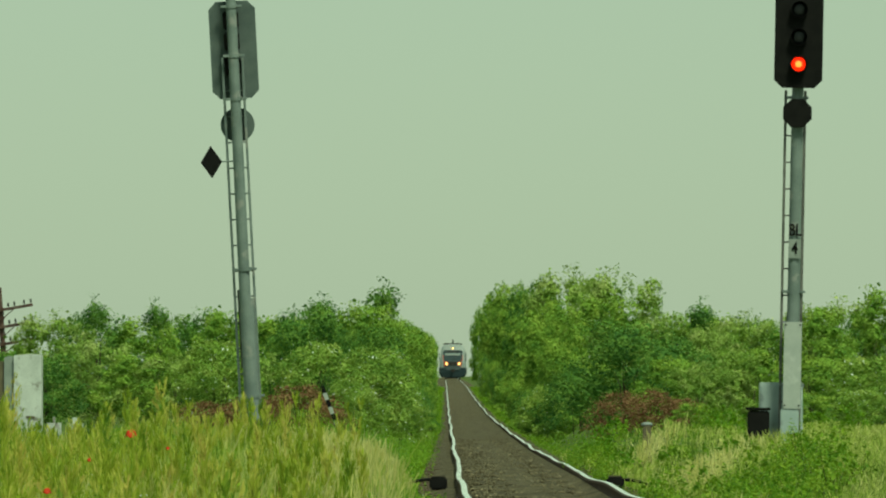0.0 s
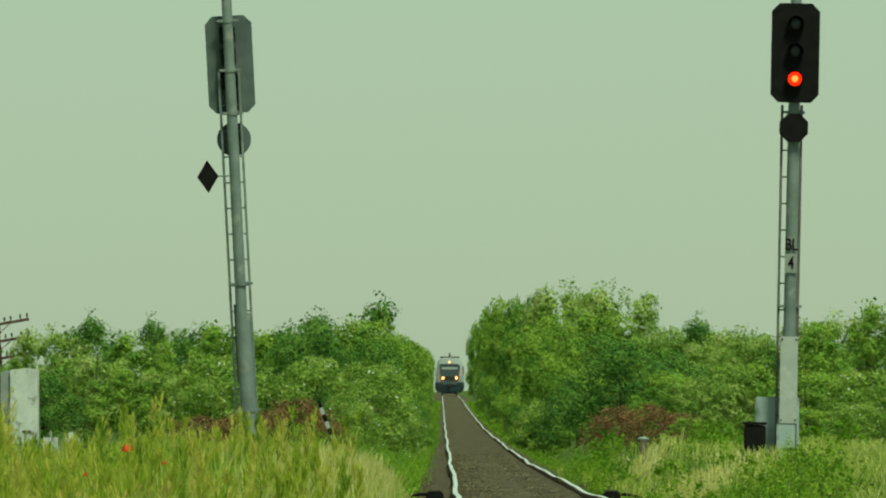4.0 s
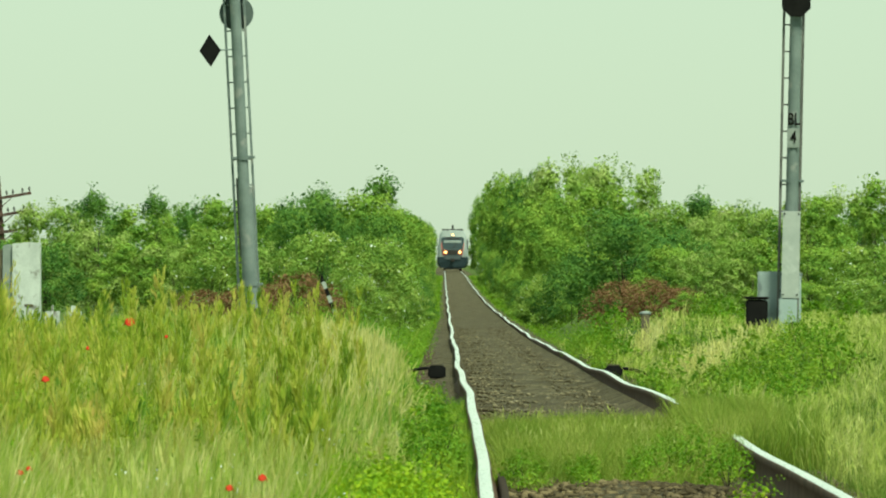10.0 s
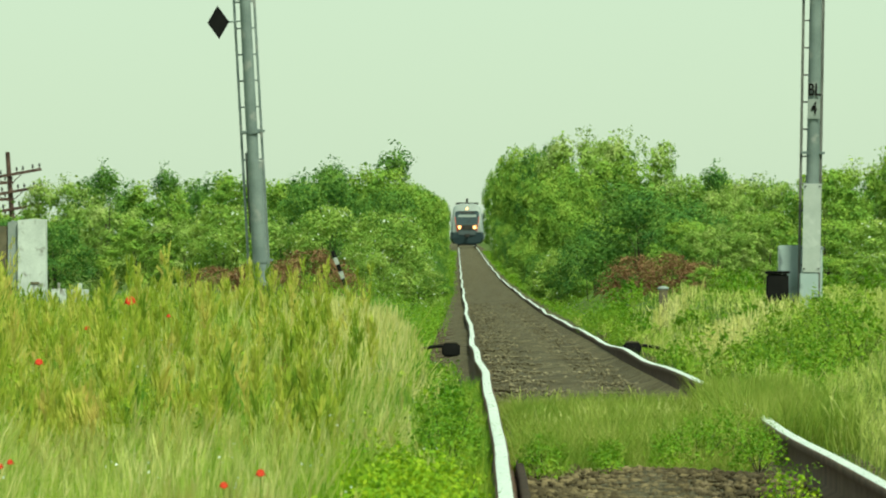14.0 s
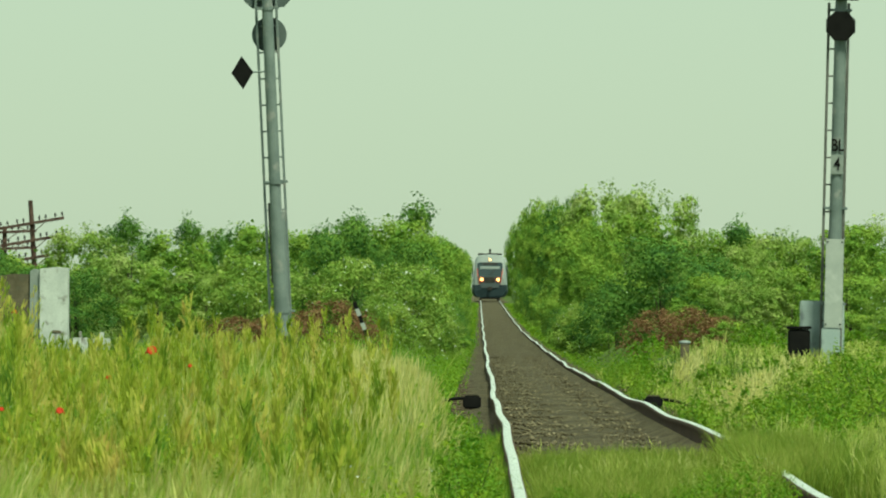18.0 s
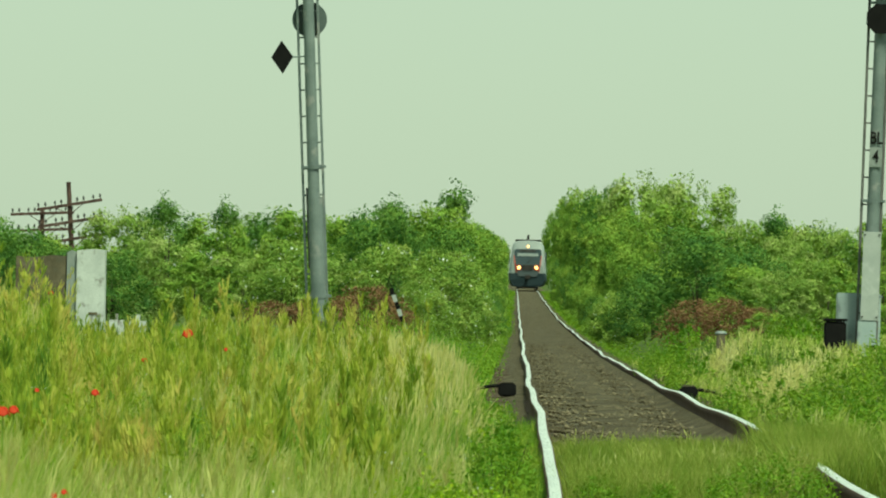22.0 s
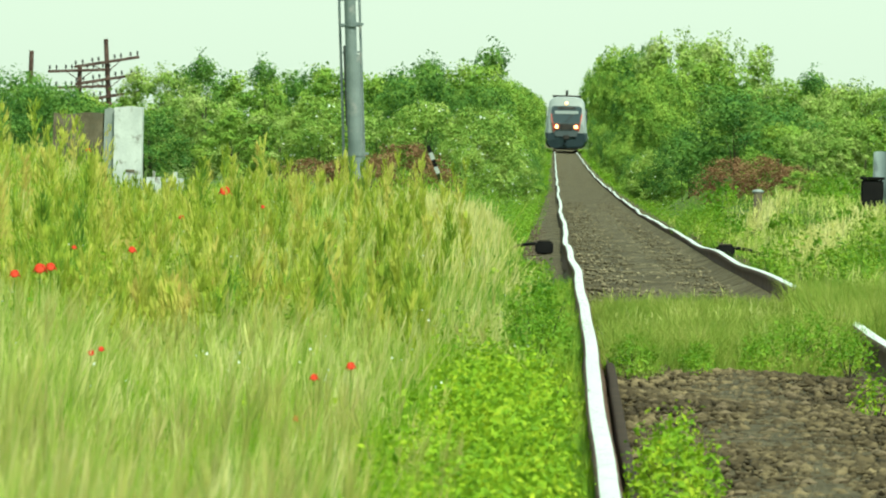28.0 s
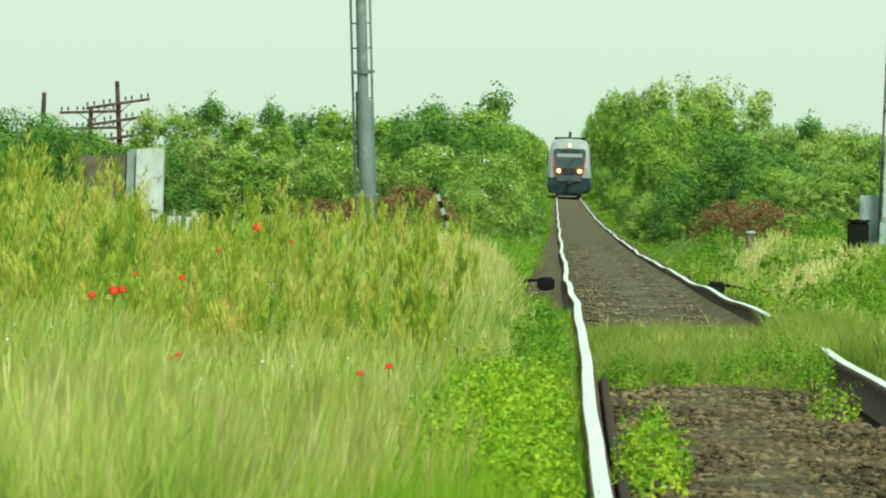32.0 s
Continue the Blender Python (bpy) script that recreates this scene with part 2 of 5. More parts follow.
M_SEED = leafy("rust_brown_seed", [(0.20, 0.085, 0.025), (0.38, 0.19, 0.06)], 0.3, 0.8)
M_POPPY = leafy("poppy_petal", [(0.42, 0.018, 0.006), (0.58, 0.055, 0.014)], 0.25, 0.6)
M_PETAL = leafy("white_petal", [(0.70, 0.72, 0.66), (0.85, 0.86, 0.80)], 0.3, 0.6)


# ---- helpers for meshes ----


def bulk(name, verts, faces, material, parent=None, label=""):
    """Links a mesh from arrays: verts (n, 3), faces (m, 3) or (m, 4)."""
    verts, faces = np.asarray(verts, np.float32), np.asarray(faces, np.int32)
    me = bpy.data.meshes.new(name)
    me.vertices.add(len(verts))
    me.vertices.foreach_set("co", verts.ravel())
    k = faces.shape[1]
    me.loops.add(faces.size)
    me.loops.foreach_set("vertex_index", faces.ravel())
    me.polygons.add(len(faces))
    me.polygons.foreach_set("loop_start", np.arange(0, faces.size, k, dtype=np.int32))
    me.update(calc_edges=True)
    me.materials.append(material)
    ob = new(name, me)
    if parent is not None:
        ob.parent = parent
    if label:
        tagged(ob, label)
    return ob


def part(name, bm, material, parent=None, label="", smooth=False):
    me = bpy.data.meshes.new(name)
    bm.normal_update()
    if smooth:
        for f in bm.faces:
            f.smooth = True
    bm.to_mesh(me)
    bm.free()
    me.materials.append(material)
    ob = new(name, me)
    if parent is not None:
        ob.parent = parent
    if label:
        tagged(ob, label)
    return ob


def box(bm, lo, hi, bevel=0.0, turn=None):
    """A bevelled box between two corners, added to bm."""
    lo, hi = Vector(lo), Vector(hi)
    r = bmesh.ops.create_cube(bm, size=1.0)
    v = r["verts"]
    bmesh.ops.scale(bm, vec=hi - lo, verts=v)
    if bevel:
        made = bmesh.ops.bevel(bm, geom=[e for e in bm.edges if e.verts[0] in v], offset=bevel, segments=2, affect="EDGES")
        v = list({w for f in made["faces"] for w in f.verts} | {w for w in v if w.is_valid})
    if turn is not None:
        bmesh.ops.transform(bm, matrix=turn, verts=v)
    bmesh.ops.translate(bm, vec=(lo + hi) / 2, verts=v)
    return bm


def tube(bm, a, b, ra, rb=None, sides=12):
    """A tapered round bar from a to b, added to bm."""
    a, b = Vector(a), Vector(b)
    rb = ra if rb is None else rb
    q = (b - a).to_track_quat("Z", "Y").to_matrix().to_4x4()
    bmesh.ops.create_cone(bm, cap_ends=True, segments=sides, radius1=ra, radius2=rb, depth=(b - a).length,
                          matrix=Matrix.Translation((a + b) / 2) @ q)
    return bm


def prism(bm, outline, y0, y1):
    """An upright outline of (x, z) corners pushed from y0 to y1, added to bm."""
    front = [bm.verts.new((x, y0, z)) for x, z in outline]
    back = [bm.verts.new((x, y1, z)) for x, z in outline]
    n = len(outline)
    bm.faces.new(front)
    bm.faces.new(back[::-1])
    for i in range(n):
        bm.faces.new((front[i], back[i], back[(i + 1) % n], front[(i + 1) % n]))
    bmesh.ops.recalc_face_normals(bm, faces=bm.faces[:])
    return bm


def empty(name, m=None):
    ob = new(name)
    ob.empty_display_size = 0.2
    if m is not None:
        ob.matrix_basis = m
    return ob


# ---- the lie of the land ----
RAIL_Y = (0, 47, 66, 80, 94, 109, 151, 205, 260, 372, 485, 650, 735, 1055, 1600, 2600)
RAIL_Z = (0.08, 0.09, 0.09, 0.04, -0.02, -0.07, -0.20, -0.31, -0.34, -0.37, -0.20, 0.13, 0.40, 0.85, 1.3, 1.5)
SIDE_Y = (-200, 15, 60, 100, 140, 200, 300, 500, 700, 1100, 1600, 5000)
SIDE_Z = (-0.35, -0.30, -0.12, 0.0, 0.06, -0.05, -0.2, -0.1, 0.25, 0.9, 1.3, 1.3)
TRACK_X, HALF_GAUGE = 0.95, 0.75


def soft_table(y, xs, zs):
    """The table between its rows, rounded off at the corners."""
    y = np.asarray(y, float)
    w = 4 + 0.06 * np.abs(y)
    return sum(np.interp(y + k * w, xs, zs) for k in (-1, -0.5, 0, 0.5, 1)) / 5


def lift(y):
    """The ballast lies higher against the rails away from the old crossing."""
    return np.interp(y, (72, 120), (0.0, 0.085))


def rail_z(y):
    y = np.asarray(y, float)
    return soft_table(y, RAIL_Y, RAIL_Z) + 0.008 * np.sin(y / 3.1) + 0.010 * np.sin(y / 5.3 + 1)


def rail_x(y, side):
    y = np.asarray(y, float)
    return TRACK_X + side * HALF_GAUGE + 0.018 * np.sin(y / 11 + 0.6) + 0.007 * np.sin(y / 3.9) + 0.002 * np.sin(y / 1.5 + side) + (side < 0) * np.interp(y, (16, 30, 38, 47, 58, 70), (-0.03, -0.023, 0.0, 0.027, 0.012, 0.0))


def land_z(x, y):
    x, y = np.asarray(x, float), np.asarray(y, float)
    d = np.abs(x - TRACK_X)
    t = np.clip((d - 1.6) / 1.3, 0, 1)
    t = t * t * (3 - 2 * t)
    bed = soft_table(y, RAIL_Y, RAIL_Z) - 0.36
    lump = 0.05 * np.sin(x * 1.7 + y * 0.23) * np.cos(y * 0.31 - x * 0.6)
    return bed * (1 - t) + (soft_table(y, SIDE_Y, SIDE_Z) + lump) * t


def ground_z(x, y):
    """The height of what one would stand on: soil, or the ballast where it lies over the soil."""
    d = np.abs(np.asarray(x, float) - TRACK_X)
    bed = soft_table(y, RAIL_Y, RAIL_Z) + lift(y) + np.interp(d, (0, 0.6, 0.95, 1.3, 1.75, 1.76), (-0.18, -0.21, -0.20, -0.27, -0.44, -9))
    return np.maximum(land_z(x, y), bed)


def build_ground():
    xs = np.concatenate([-np.geomspace(3000, 12, 26), np.arange(-11, 13, 0.5), np.geomspace(14, 3000, 26)])
    ys = np.concatenate([np.linspace(-600, 0, 8), np.arange(6, 200, 3.0), np.arange(200, 800, 15), np.geomspace(800, 4500, 30)])
    gx, gy = np.meshgrid(xs, ys)
    v = np.stack([gx.ravel(), gy.ravel(), land_z(gx, gy).ravel()], 1)
    i = np.arange(len(ys) - 1)[:, None] * len(xs) + np.arange(len(xs) - 1)[None]
    f = np.stack([i, i + 1, i + 1 + len(xs), i + len(xs)], 2).reshape(-1, 4)
    tagged(bulk("ground", v, f, M_EARTH), "overgrown grassy soil beside the railway line", "ground", kind="structure")


def strip(name, ys, outline, material, parent=None, label=""):
    """Sweeps an outline along the line. outline(y) gives arrays of x and z for every y."""
    rows = [np.stack([x, ys, z], 1) for x, z in outline(ys)]
    v = np.stack(rows, 1).reshape(-1, 3)
    k = len(rows)
    i = np.arange(len(ys) - 1)[:, None] * k + np.arange(k - 1)[None]
    f = np.stack([i, i + 1, i + 1 + k, i + k], 2).reshape(-1, 4)
    return bulk(name, v, f, material, parent, label)


LINE_Y = np.concatenate([np.arange(-20, 150, 0.5), np.arange(150, 420, 1.5), np.geomspace(420, 1900, 160)])


def build_bed():
    def outline(y):
        z = soft_table(y, RAIL_Y, RAIL_Z) + lift(y)
        bank = np.interp(y, (46, 66, 100), (0.0, 0.10, 0.06))   # dirt heaped against the far rail
        return [(0 * y + TRACK_X + dx, z + dz + 0.02 * np.sin(y * 0.9 + dx * 3) * (abs(dx) != 0.69) + (bank if dx == 0.69 else bank * 0.3 if dx == 0.55 else 0)) for dx, dz in
                ((-1.75, -0.44), (-1.3, -0.27), (-0.95, -0.20), (-0.6, -0.21), (0, -0.18), (0.4, -0.20), (0.55, -0.205), (0.69, -0.20), (0.76, -0.2), (0.95, -0.20), (1.3, -0.27), (1.75, -0.44))]
    return tagged(strip("ballast_bed", LINE_Y, outline, M_BED), "brown ballast bed of crushed stone and dirt", "ballast", kind="structure")


def build_track():
    track = tagged(empty("railway_track"), "single railway track with shiny worn rails", "railway track", kind="structure")
    for side in (-1, 1):
        def web(y):
            x, z = rail_x(y, side), rail_z(y)
            return [(x + dx, z + dz) for dx, dz in ((-0.028, -0.004), (-0.036, -0.013), (-0.036, -0.040), (-0.026, -0.05), (-0.026, -0.135), (-0.07, -0.16), (-0.07, -0.172),
                                                    (0.07, -0.172), (0.07, -0.16), (0.026, -0.135), (0.026, -0.05), (0.036, -0.040), (0.036, -0.013), (0.028, -0.004))]

        def cap(y):
            x, z = rail_x(y, side), rail_z(y)
            return [(x + dx, z + dz) for dx, dz in ((-0.028, -0.004), (-0.022, -0.0015), (-0.010, 0.0005), (0.010, 0.0005), (0.022, -0.0015), (0.028, -0.004))]
        rail = strip("rail", LINE_Y, web, M_RUST, track, "rusty rail foot and web")
        strip("running_surface", LINE_Y, cap, M_HEAD, rail, "polished bright rail head")
    ys = np.arange(24, 64, 0.5)

    def bar(y):
        x, z = rail_x(y, -1) + 0.098, rail_z(y) - 0.115
        return [(x + dx, z + dz) for dx, dz in ((-0.02, -0.13), (-0.02, -0.006), (-0.014, 0), (0.014, 0), (0.02, -0.006), (0.02, -0.13))]
    strip("check_rail", ys, bar, M_CHECK, track, "dark rusty check rail inside the running rail")
    return track


# ---- plants ----
def blades(base, height, width, lean, seed):
    """Grass blades as arrays: three triangles each, bent over by lean (a part of the height)."""
    r = np.random.default_rng(seed)
    n = len(base)
    a = r.uniform(0, 2 * np.pi, n)
    side = np.stack([np.cos(a), np.sin(a), 0 * a], 1) * width[:, None] / 2
    b = r.uniform(0, 2 * np.pi, n)
    over = np.stack([np.cos(b), np.sin(b), 0 * b], 1) * (height * lean)[:, None]
    up = np.zeros((n, 3))
    up[:, 2] = height
    mid = base + up * 0.55 + over * 0.35
    v = np.stack([base - side, base + side, mid - side * 0.8, mid + side * 0.8, base + up + over], 1).reshape(-1, 3)
    i = np.arange(n)[:, None] * 5
    f = np.concatenate([i + [0, 1, 3], i + [0, 3, 2], i + [2, 3, 4]], 0)
    return v, f


def spindles(low, high, width, seed):
    """Slim upright heads as arrays: a diamond between two points, of two triangles."""
    r = np.random.default_rng(seed)
    a = r.uniform(0, np.pi, len(low))
    e = np.stack([np.cos(a), np.sin(a), 0 * a], 1) * width[:, None] / 2
    mid = low * 0.55 + high * 0.45
    v = np.stack([low, mid + e, high, mid - e], 1).reshape(-1, 3)
    i = np.arange(len(low))[:, None] * 4
    return v, np.concatenate([i + [0, 1, 2], i + [0, 2, 3]], 0)


def quads(n):
    """The triangles of n diamonds of four corners each."""
    i = np.arange(n)[:, None] * 4
    return np.concatenate([i + [0, 1, 2], i + [0, 2, 3]], 0)


def leaf_quads(centre, size, seed, droop=0.0, slim=0.55, face=None):
    """Loose leaves as arrays: a folded diamond of two triangles each, turned roughly towards face where that is given."""
    r = np.random.default_rng(seed)
    n = len(centre)
    d = r.normal(size=(n, 3))
    d[:, 2] = d[:, 2] * 0.6 - droop
    if face is not None:
        up = face / np.linalg.norm(face, axis=1, keepdims=True) + r.normal(0, 0.38, (n, 3))
        up /= np.linalg.norm(up, axis=1, keepdims=True)
        d -= up * (d * up).sum(1, keepdims=True)
    d /= np.linalg.norm(d, axis=1, keepdims=True)
    if face is not None:
        e = np.cross(up, d)
    else:
        e = r.normal(size=(n, 3))
        e -= d * (e * d).sum(1, keepdims=True)
    e /= np.linalg.norm(e, axis=1, keepdims=True)
    s = size[:, None]
    fold = np.cross(d, e) * s * 0.12
    v = np.stack([centre - d * s / 2, centre + e * s * slim / 2 + fold, centre + d * s / 2, centre - e * s * slim / 2 + fold], 1).reshape(-1, 3)
    i = np.arange(n)[:, None] * 4
    return v, np.concatenate([i + [0, 1, 2], i + [0, 2, 3]], 0)


def join(pieces):
    vs, fs, k = [], [], 0
    for v, f in pieces:
        vs.append(v), fs.append(f + k)
        k += len(v)
    return np.concatenate(vs), np.concatenate(fs)


def build_bush(name, seed, material, leaves, leaf, lobes=24, shoots=8, slim=0.55, label="", category="bush", boxy=0.0, blossoms=0, bare=0.0, spread=1.0, lobe=(0.11, 0.19)):
    """A bush of unit height and width about 1: stems, and a crown of rounded lobes of leaves reaching down to the ground."""
    r = np.random.default_rng(seed)
    thing = tagged(empty(name), label, category)
    stems = bmesh.new()
    for i in range(7):
        a, out = r.uniform(0, 6.28), r.uniform(0.04, 0.22) * spread
        a0 = Vector((0.05 * math.cos(a), 0.05 * math.sin(a), -0.03))
        p = Vector((out * 0.5 * math.cos(a), out * 0.5 * math.sin(a), r.uniform(0.3, 0.45)))
        q = Vector((out * math.cos(a), out * math.sin(a), r.uniform(0.5, 0.72)))
        tube(stems, a0, p, 0.006, 0.004, 6)
        tube(stems, p, q, 0.004, 0.0015, 6)
    part("trunk", stems, M_BARK, thing, "thin grey-brown stems")["kind"] = "stuff"

    def rim(z):
        return 0.42 * (1 - (max(z - 0.3, 0) / (0.74 + 0.06 * boxy)) ** (2.2 + 8 * boxy)) ** 0.5
    cen, way, big = [], [], []
    sizes = r.uniform(*lobe, lobes) * r.choice([0.7, 1.0, 1.15], lobes)
    counts = (leaves * sizes ** 2 / (sizes ** 2).sum()).astype(int)
    for c in range(lobes):
        z = ((c + r.uniform(0, 1)) / lobes) ** 0.9
        a = c * 2.39996 + r.uniform(-0.6, 0.6)
        size, n = sizes[c] * spread ** 0.4, counts[c]
        rad = rim(z) * r.uniform(0.72, 1.0) * spread
        d = r.normal(size=(n, 3)) + np.array([0.6 * math.cos(a), 0.6 * math.sin(a), 0.45])
        d /= np.linalg.norm(d, axis=1, keepdims=True)
        bump = 1 + 0.20 * np.sin(7 * d[:, 0] + c) * np.cos(6 * d[:, 2] - c) + 0.12 * np.sin(15 * d[:, 1] + 2 * c)
        k = r.uniform(0.78, 1.06, n) * bump
        middle = np.array([rad * math.cos(a), rad * math.sin(a), bare + 0.03 + z * (0.86 - bare)])
        cen.append(middle + d * np.array([1, 1, 0.72]) * (size * k)[:, None])
        way.append(d + np.array([0, 0, 0.35]))
        big.append(middle + r.normal(0, 0.36, (60, 3)) * size)
    for c in range(shoots):
        a, rad = r.uniform(0, 6.28), r.uniform(0, 0.38) * spread
        z0 = bare + 0.03 + (0.86 - bare) * (1 - 0.5 * (rad / 0.42 / spread) ** 2)
        z1 = z0 + r.uniform(0.06, 0.17)
        m = 26
        t = r.uniform(0, 1, m)
        w = 0.008 + 0.022 * (t > 0.5)
        tilt = r.normal(0, 0.03, 2)
        cen.append(np.stack([rad * math.cos(a) + tilt[0] * t + r.normal(0, 1, m) * w, rad * math.sin(a) + tilt[1] * t + r.normal(0, 1, m) * w, z0 + (z1 - z0) * t], 1))
        way.append(r.normal(size=(m, 3)) + np.array([0, 0, 0.5]))
    cen, way, big = np.concatenate(cen), np.concatenate(way), np.concatenate(big)
    over = cen[:, 2] > 0.005
    cen, way, big = cen[over], way[over], big[big[:, 2] > 0.03]
    fine = leaf_quads(cen, leaf * r.uniform(0.55, 1.35, len(cen)), seed + 1, 0.15, slim, way)
    inner = leaf_quads(big, 0.046 * spread ** 0.5 * r.uniform(0.7, 1.2, len(big)), seed + 3, 0.0, 0.8)
    v, f = join([fine, inner])
    bulk("crown", v, f, material, thing)
    if blossoms:
        pick = r.choice(len(cen), blossoms)
        v, f = leaf_quads(cen[pick] + way[pick] * 0.012, 0.022 * r.uniform(0.6, 1.4, blossoms), seed + 2, 0, 0.9, way[pick])
        bulk("blossoms", v, f, M_PETAL, thing, "small white blossoms")
    return thing


def build_bushes():
    kinds = [
        build_bush("bush", 11, M_LEAF[0], 7400, 0.027, blossoms=6, label="dense mid-green leafy bush in the trackside hedge"),
        build_bush("bush", 22, M_LEAF[1], 7400, 0.027, lobes=20, lobe=(0.13, 0.22), label="dark green leafy bush in the trackside hedge"),
        build_bush("bush", 33, M_LEAF[2], 8000, 0.025, lobes=40, lobe=(0.07, 0.14), shoots=18, slim=0.45, boxy=0.5, label="light yellow-green feathery shrub with upright shoots"),
        build_bush("bush", 44, M_LEAF[3], 7000, 0.026, lobes=28, blossoms=130, label="green wild rose bush with small white blossoms"),
        build_bush("hedge_bush", 77, M_LEAF[0], 5000, 0.032, lobes=40, lobe=(0.09, 0.15), boxy=1.0, label="tall green hedge bush crowding the railway line"),
        build_bush("scrub", 55, M_DRY, 1500, 0.042, lobes=26, slim=0.16, shoots=14, label="brown dry scrub at the foot of the hedge", category="scrub"),
        build_bush("young_tree", 66, M_LEAF[1], 760, 0.024, lobes=10, shoots=3, bare=0.72, spread=0.16, label="slender young tree standing above the hedge", category="tree"),
    ]
    r = np.random.default_rng(5)
    # around the near end of the left hedge
    spots = [(-2.5, 300, 3.5, 3.2, 0), (-3.8, 290, 3.4, 2.8, 1), (-4.9, 302, 3.1, 2.6, 0), (-1.80, 304, 4.25, 4.4, 6), (-3.7, 300, 3.75, 3.75, 6), (-11.4, 330, 3.9, 3.9, 6), (-9.3, 326, 3.75, 3.75, 6), (9.2, 360, 4.1, 4.1, 6)]
    spots += [(-1.60, 228, 1.95, 2.2, 3), (-2.9, 232, 2.0, 2.2, 3), (-0.95, 236, 1.5, 1.3, 3), (-1.75, 206, 1.0, 1.2, 3), (-1.9, 255, 2.5, 2.0, 1)]
    # rows of bushes: back and front, on both sides
    for k in range(17):
        spots.append((-5.0 - 1.02 * k + r.uniform(-0.4, 0.4), 345 + r.uniform(-14, 14), r.uniform(2.95, 3.55) - (0.8 if k > 8 else 0), 3.3, int(r.choice([0, 0, 1, 2]))))
    for k in range(11):
        spots.append((-4.2 - 1.15 * k + r.uniform(-0.3, 0.3), 240 + r.uniform(-10, 10), r.uniform(1.6, 2.25), 2.3, 1 if k > 4 else int(r.choice([0, 0, 1, 2, 3]))))
    for k in range(9):
        spots.append((8.6 + 1.55 * k + r.uniform(-0.3, 0.3), 375 + r.uniform(-14, 14), r.uniform(3.5, 4.0) + (0.7 if k > 3 else 0), 3.6, int(r.choice([0, 0, 2, 1]))))
    for k in range(11):
        spots.append((7.6 + 1.25 * k + r.uniform(-0.2, 0.2), 405 + r.uniform(-8, 8), r.uniform(3.3, 3.7), 3.4, int(r.choice([4, 1, 0]))))
    for k in range(10):
        spots.append((5.6 + 1.2 * k + r.uniform(-0.3, 0.3), 246 + r.uniform(-10, 10), r.uniform(1.6, 2.15), 2.4, int(r.choice([2, 3, 2, 0]))))
    spots += [(-14.2, 262, 2.75, 3.2, 1), (-16.0, 258, 2.7, 3.2, 1), (-12.6, 255, 2.3, 2.4, 1)]
    for y, h in ((335, 3.6), (360, 3.7), (390, 3.8), (425, 3.9), (465, 4.0), (510, 4.2), (560, 4.3), (615, 4.4), (680, 4.6), (750, 4.8), (830, 5.0), (920, 5.0), (1020, 5.2), (1140, 5.3), (1280, 5.5), (1460, 5.8)):
        spots.append((-2.5 + (0.12 if y > 600 else 0) + r.uniform(-0.06, 0.06), y, h * 0.93 * r.uniform(0.94, 1.04), 3.3, 4))
    for y, h in ((370, 3.6), (430, 3.8), (520, 4.0)):
        spots.append((-5.2, y, h, 3.8, 0))
    # the hedge across the line
    spots += [(5.6, 430, 5.9, 4.6, 2), (7.3, 420, 5.7, 4.6, 2), (4.5, 475, 5.8, 3.4, 1), (6.4, 410, 4.6, 4.0, 0), (3.9, 395, 3.9, 2.1, 0)]
    spots += [(4.35, 238, 2.5, 3.1, 1), (3.3, 246, 1.7, 2.0, 1), (2.6, 258, 1.6, 1.5, 3), (5.6, 246, 2.1, 2.2, 1), (8.1, 300, 2.8, 2.2, 2)]
    for y, h in ((385, 4.2), (440, 4.6), (500, 5.2), (550, 5.5), (610, 5.7), (680, 5.9), (760, 6.0), (850, 6.0), (950, 5.8), (1060, 5.6)):
        spots.append((4.22 + r.uniform(-0.06, 0.06), y, (h + (1.0 if y > 520 else 0.2)) * r.uniform(0.94, 1.04), 3.3, 4))
    for y in (258, 275, 295, 318, 345, 375, 408, 445, 485, 530, 580, 640):
        spots.append((2.85 + r.uniform(-0.1, 0.1), y, r.uniform(0.9, 1.3) + (y - 250) / 230, 1.5, int(r.choice([0, 1, 4]))))
        spots.append((-0.98 + r.uniform(-0.1, 0.1), y + 8, r.uniform(0.7, 1.1) + (y - 250) / 260, 1.35, int(r.choice([0, 1, 4]))))
    spots += [(3.95, 272, 1.8, 1.9, 0), (3.8, 305, 2.4, 1.9, 4), (3.8, 345, 3.2, 2.1, 4)]
    spots += [(3.55, 201, 0.98, 1.4, 5), (4.2, 200, 0.92, 1.4, 5), (4.9, 205, 0.7, 1.3, 5), (4.75, 194, 0.62, 1.0, 0), (5.3, 232, 1.7, 2.0, 0), (5.9, 228, 1.5, 1.8, 2), (-2.75, 192, 1.0, 1.6, 5), (-3.6, 190, 0.8, 1.5, 5), (-2.1, 186, 0.6, 1.0, 5), (-4.6, 192, 0.7, 1.6, 5), (-3.1, 178, 0.5, 1.5, 5), (7.2, 198, 0.8, 1.2, 0), (8.6, 205, 0.9, 1.3, 3)]
    used = {}
    for x, y, h, w, k in spots:
        m = Matrix.LocRotScale((x, y, float(land_z(x, y)) - 0.03), Euler((0, 0, r.uniform(0, 6.28))), (w, w, h))
        if k in used:
            copy_thing(kinds[k], m @ Matrix.Diagonal((1 / used[k][0], 1 / used[k][0], 1 / used[k][1], 1)))
        else:
            used[k] = (w, h)
            kinds[k].matrix_basis = m


# ---- signals ----
def turned(x, y, z, lean):
    return pose(x, y, z, 0, lean, 0)


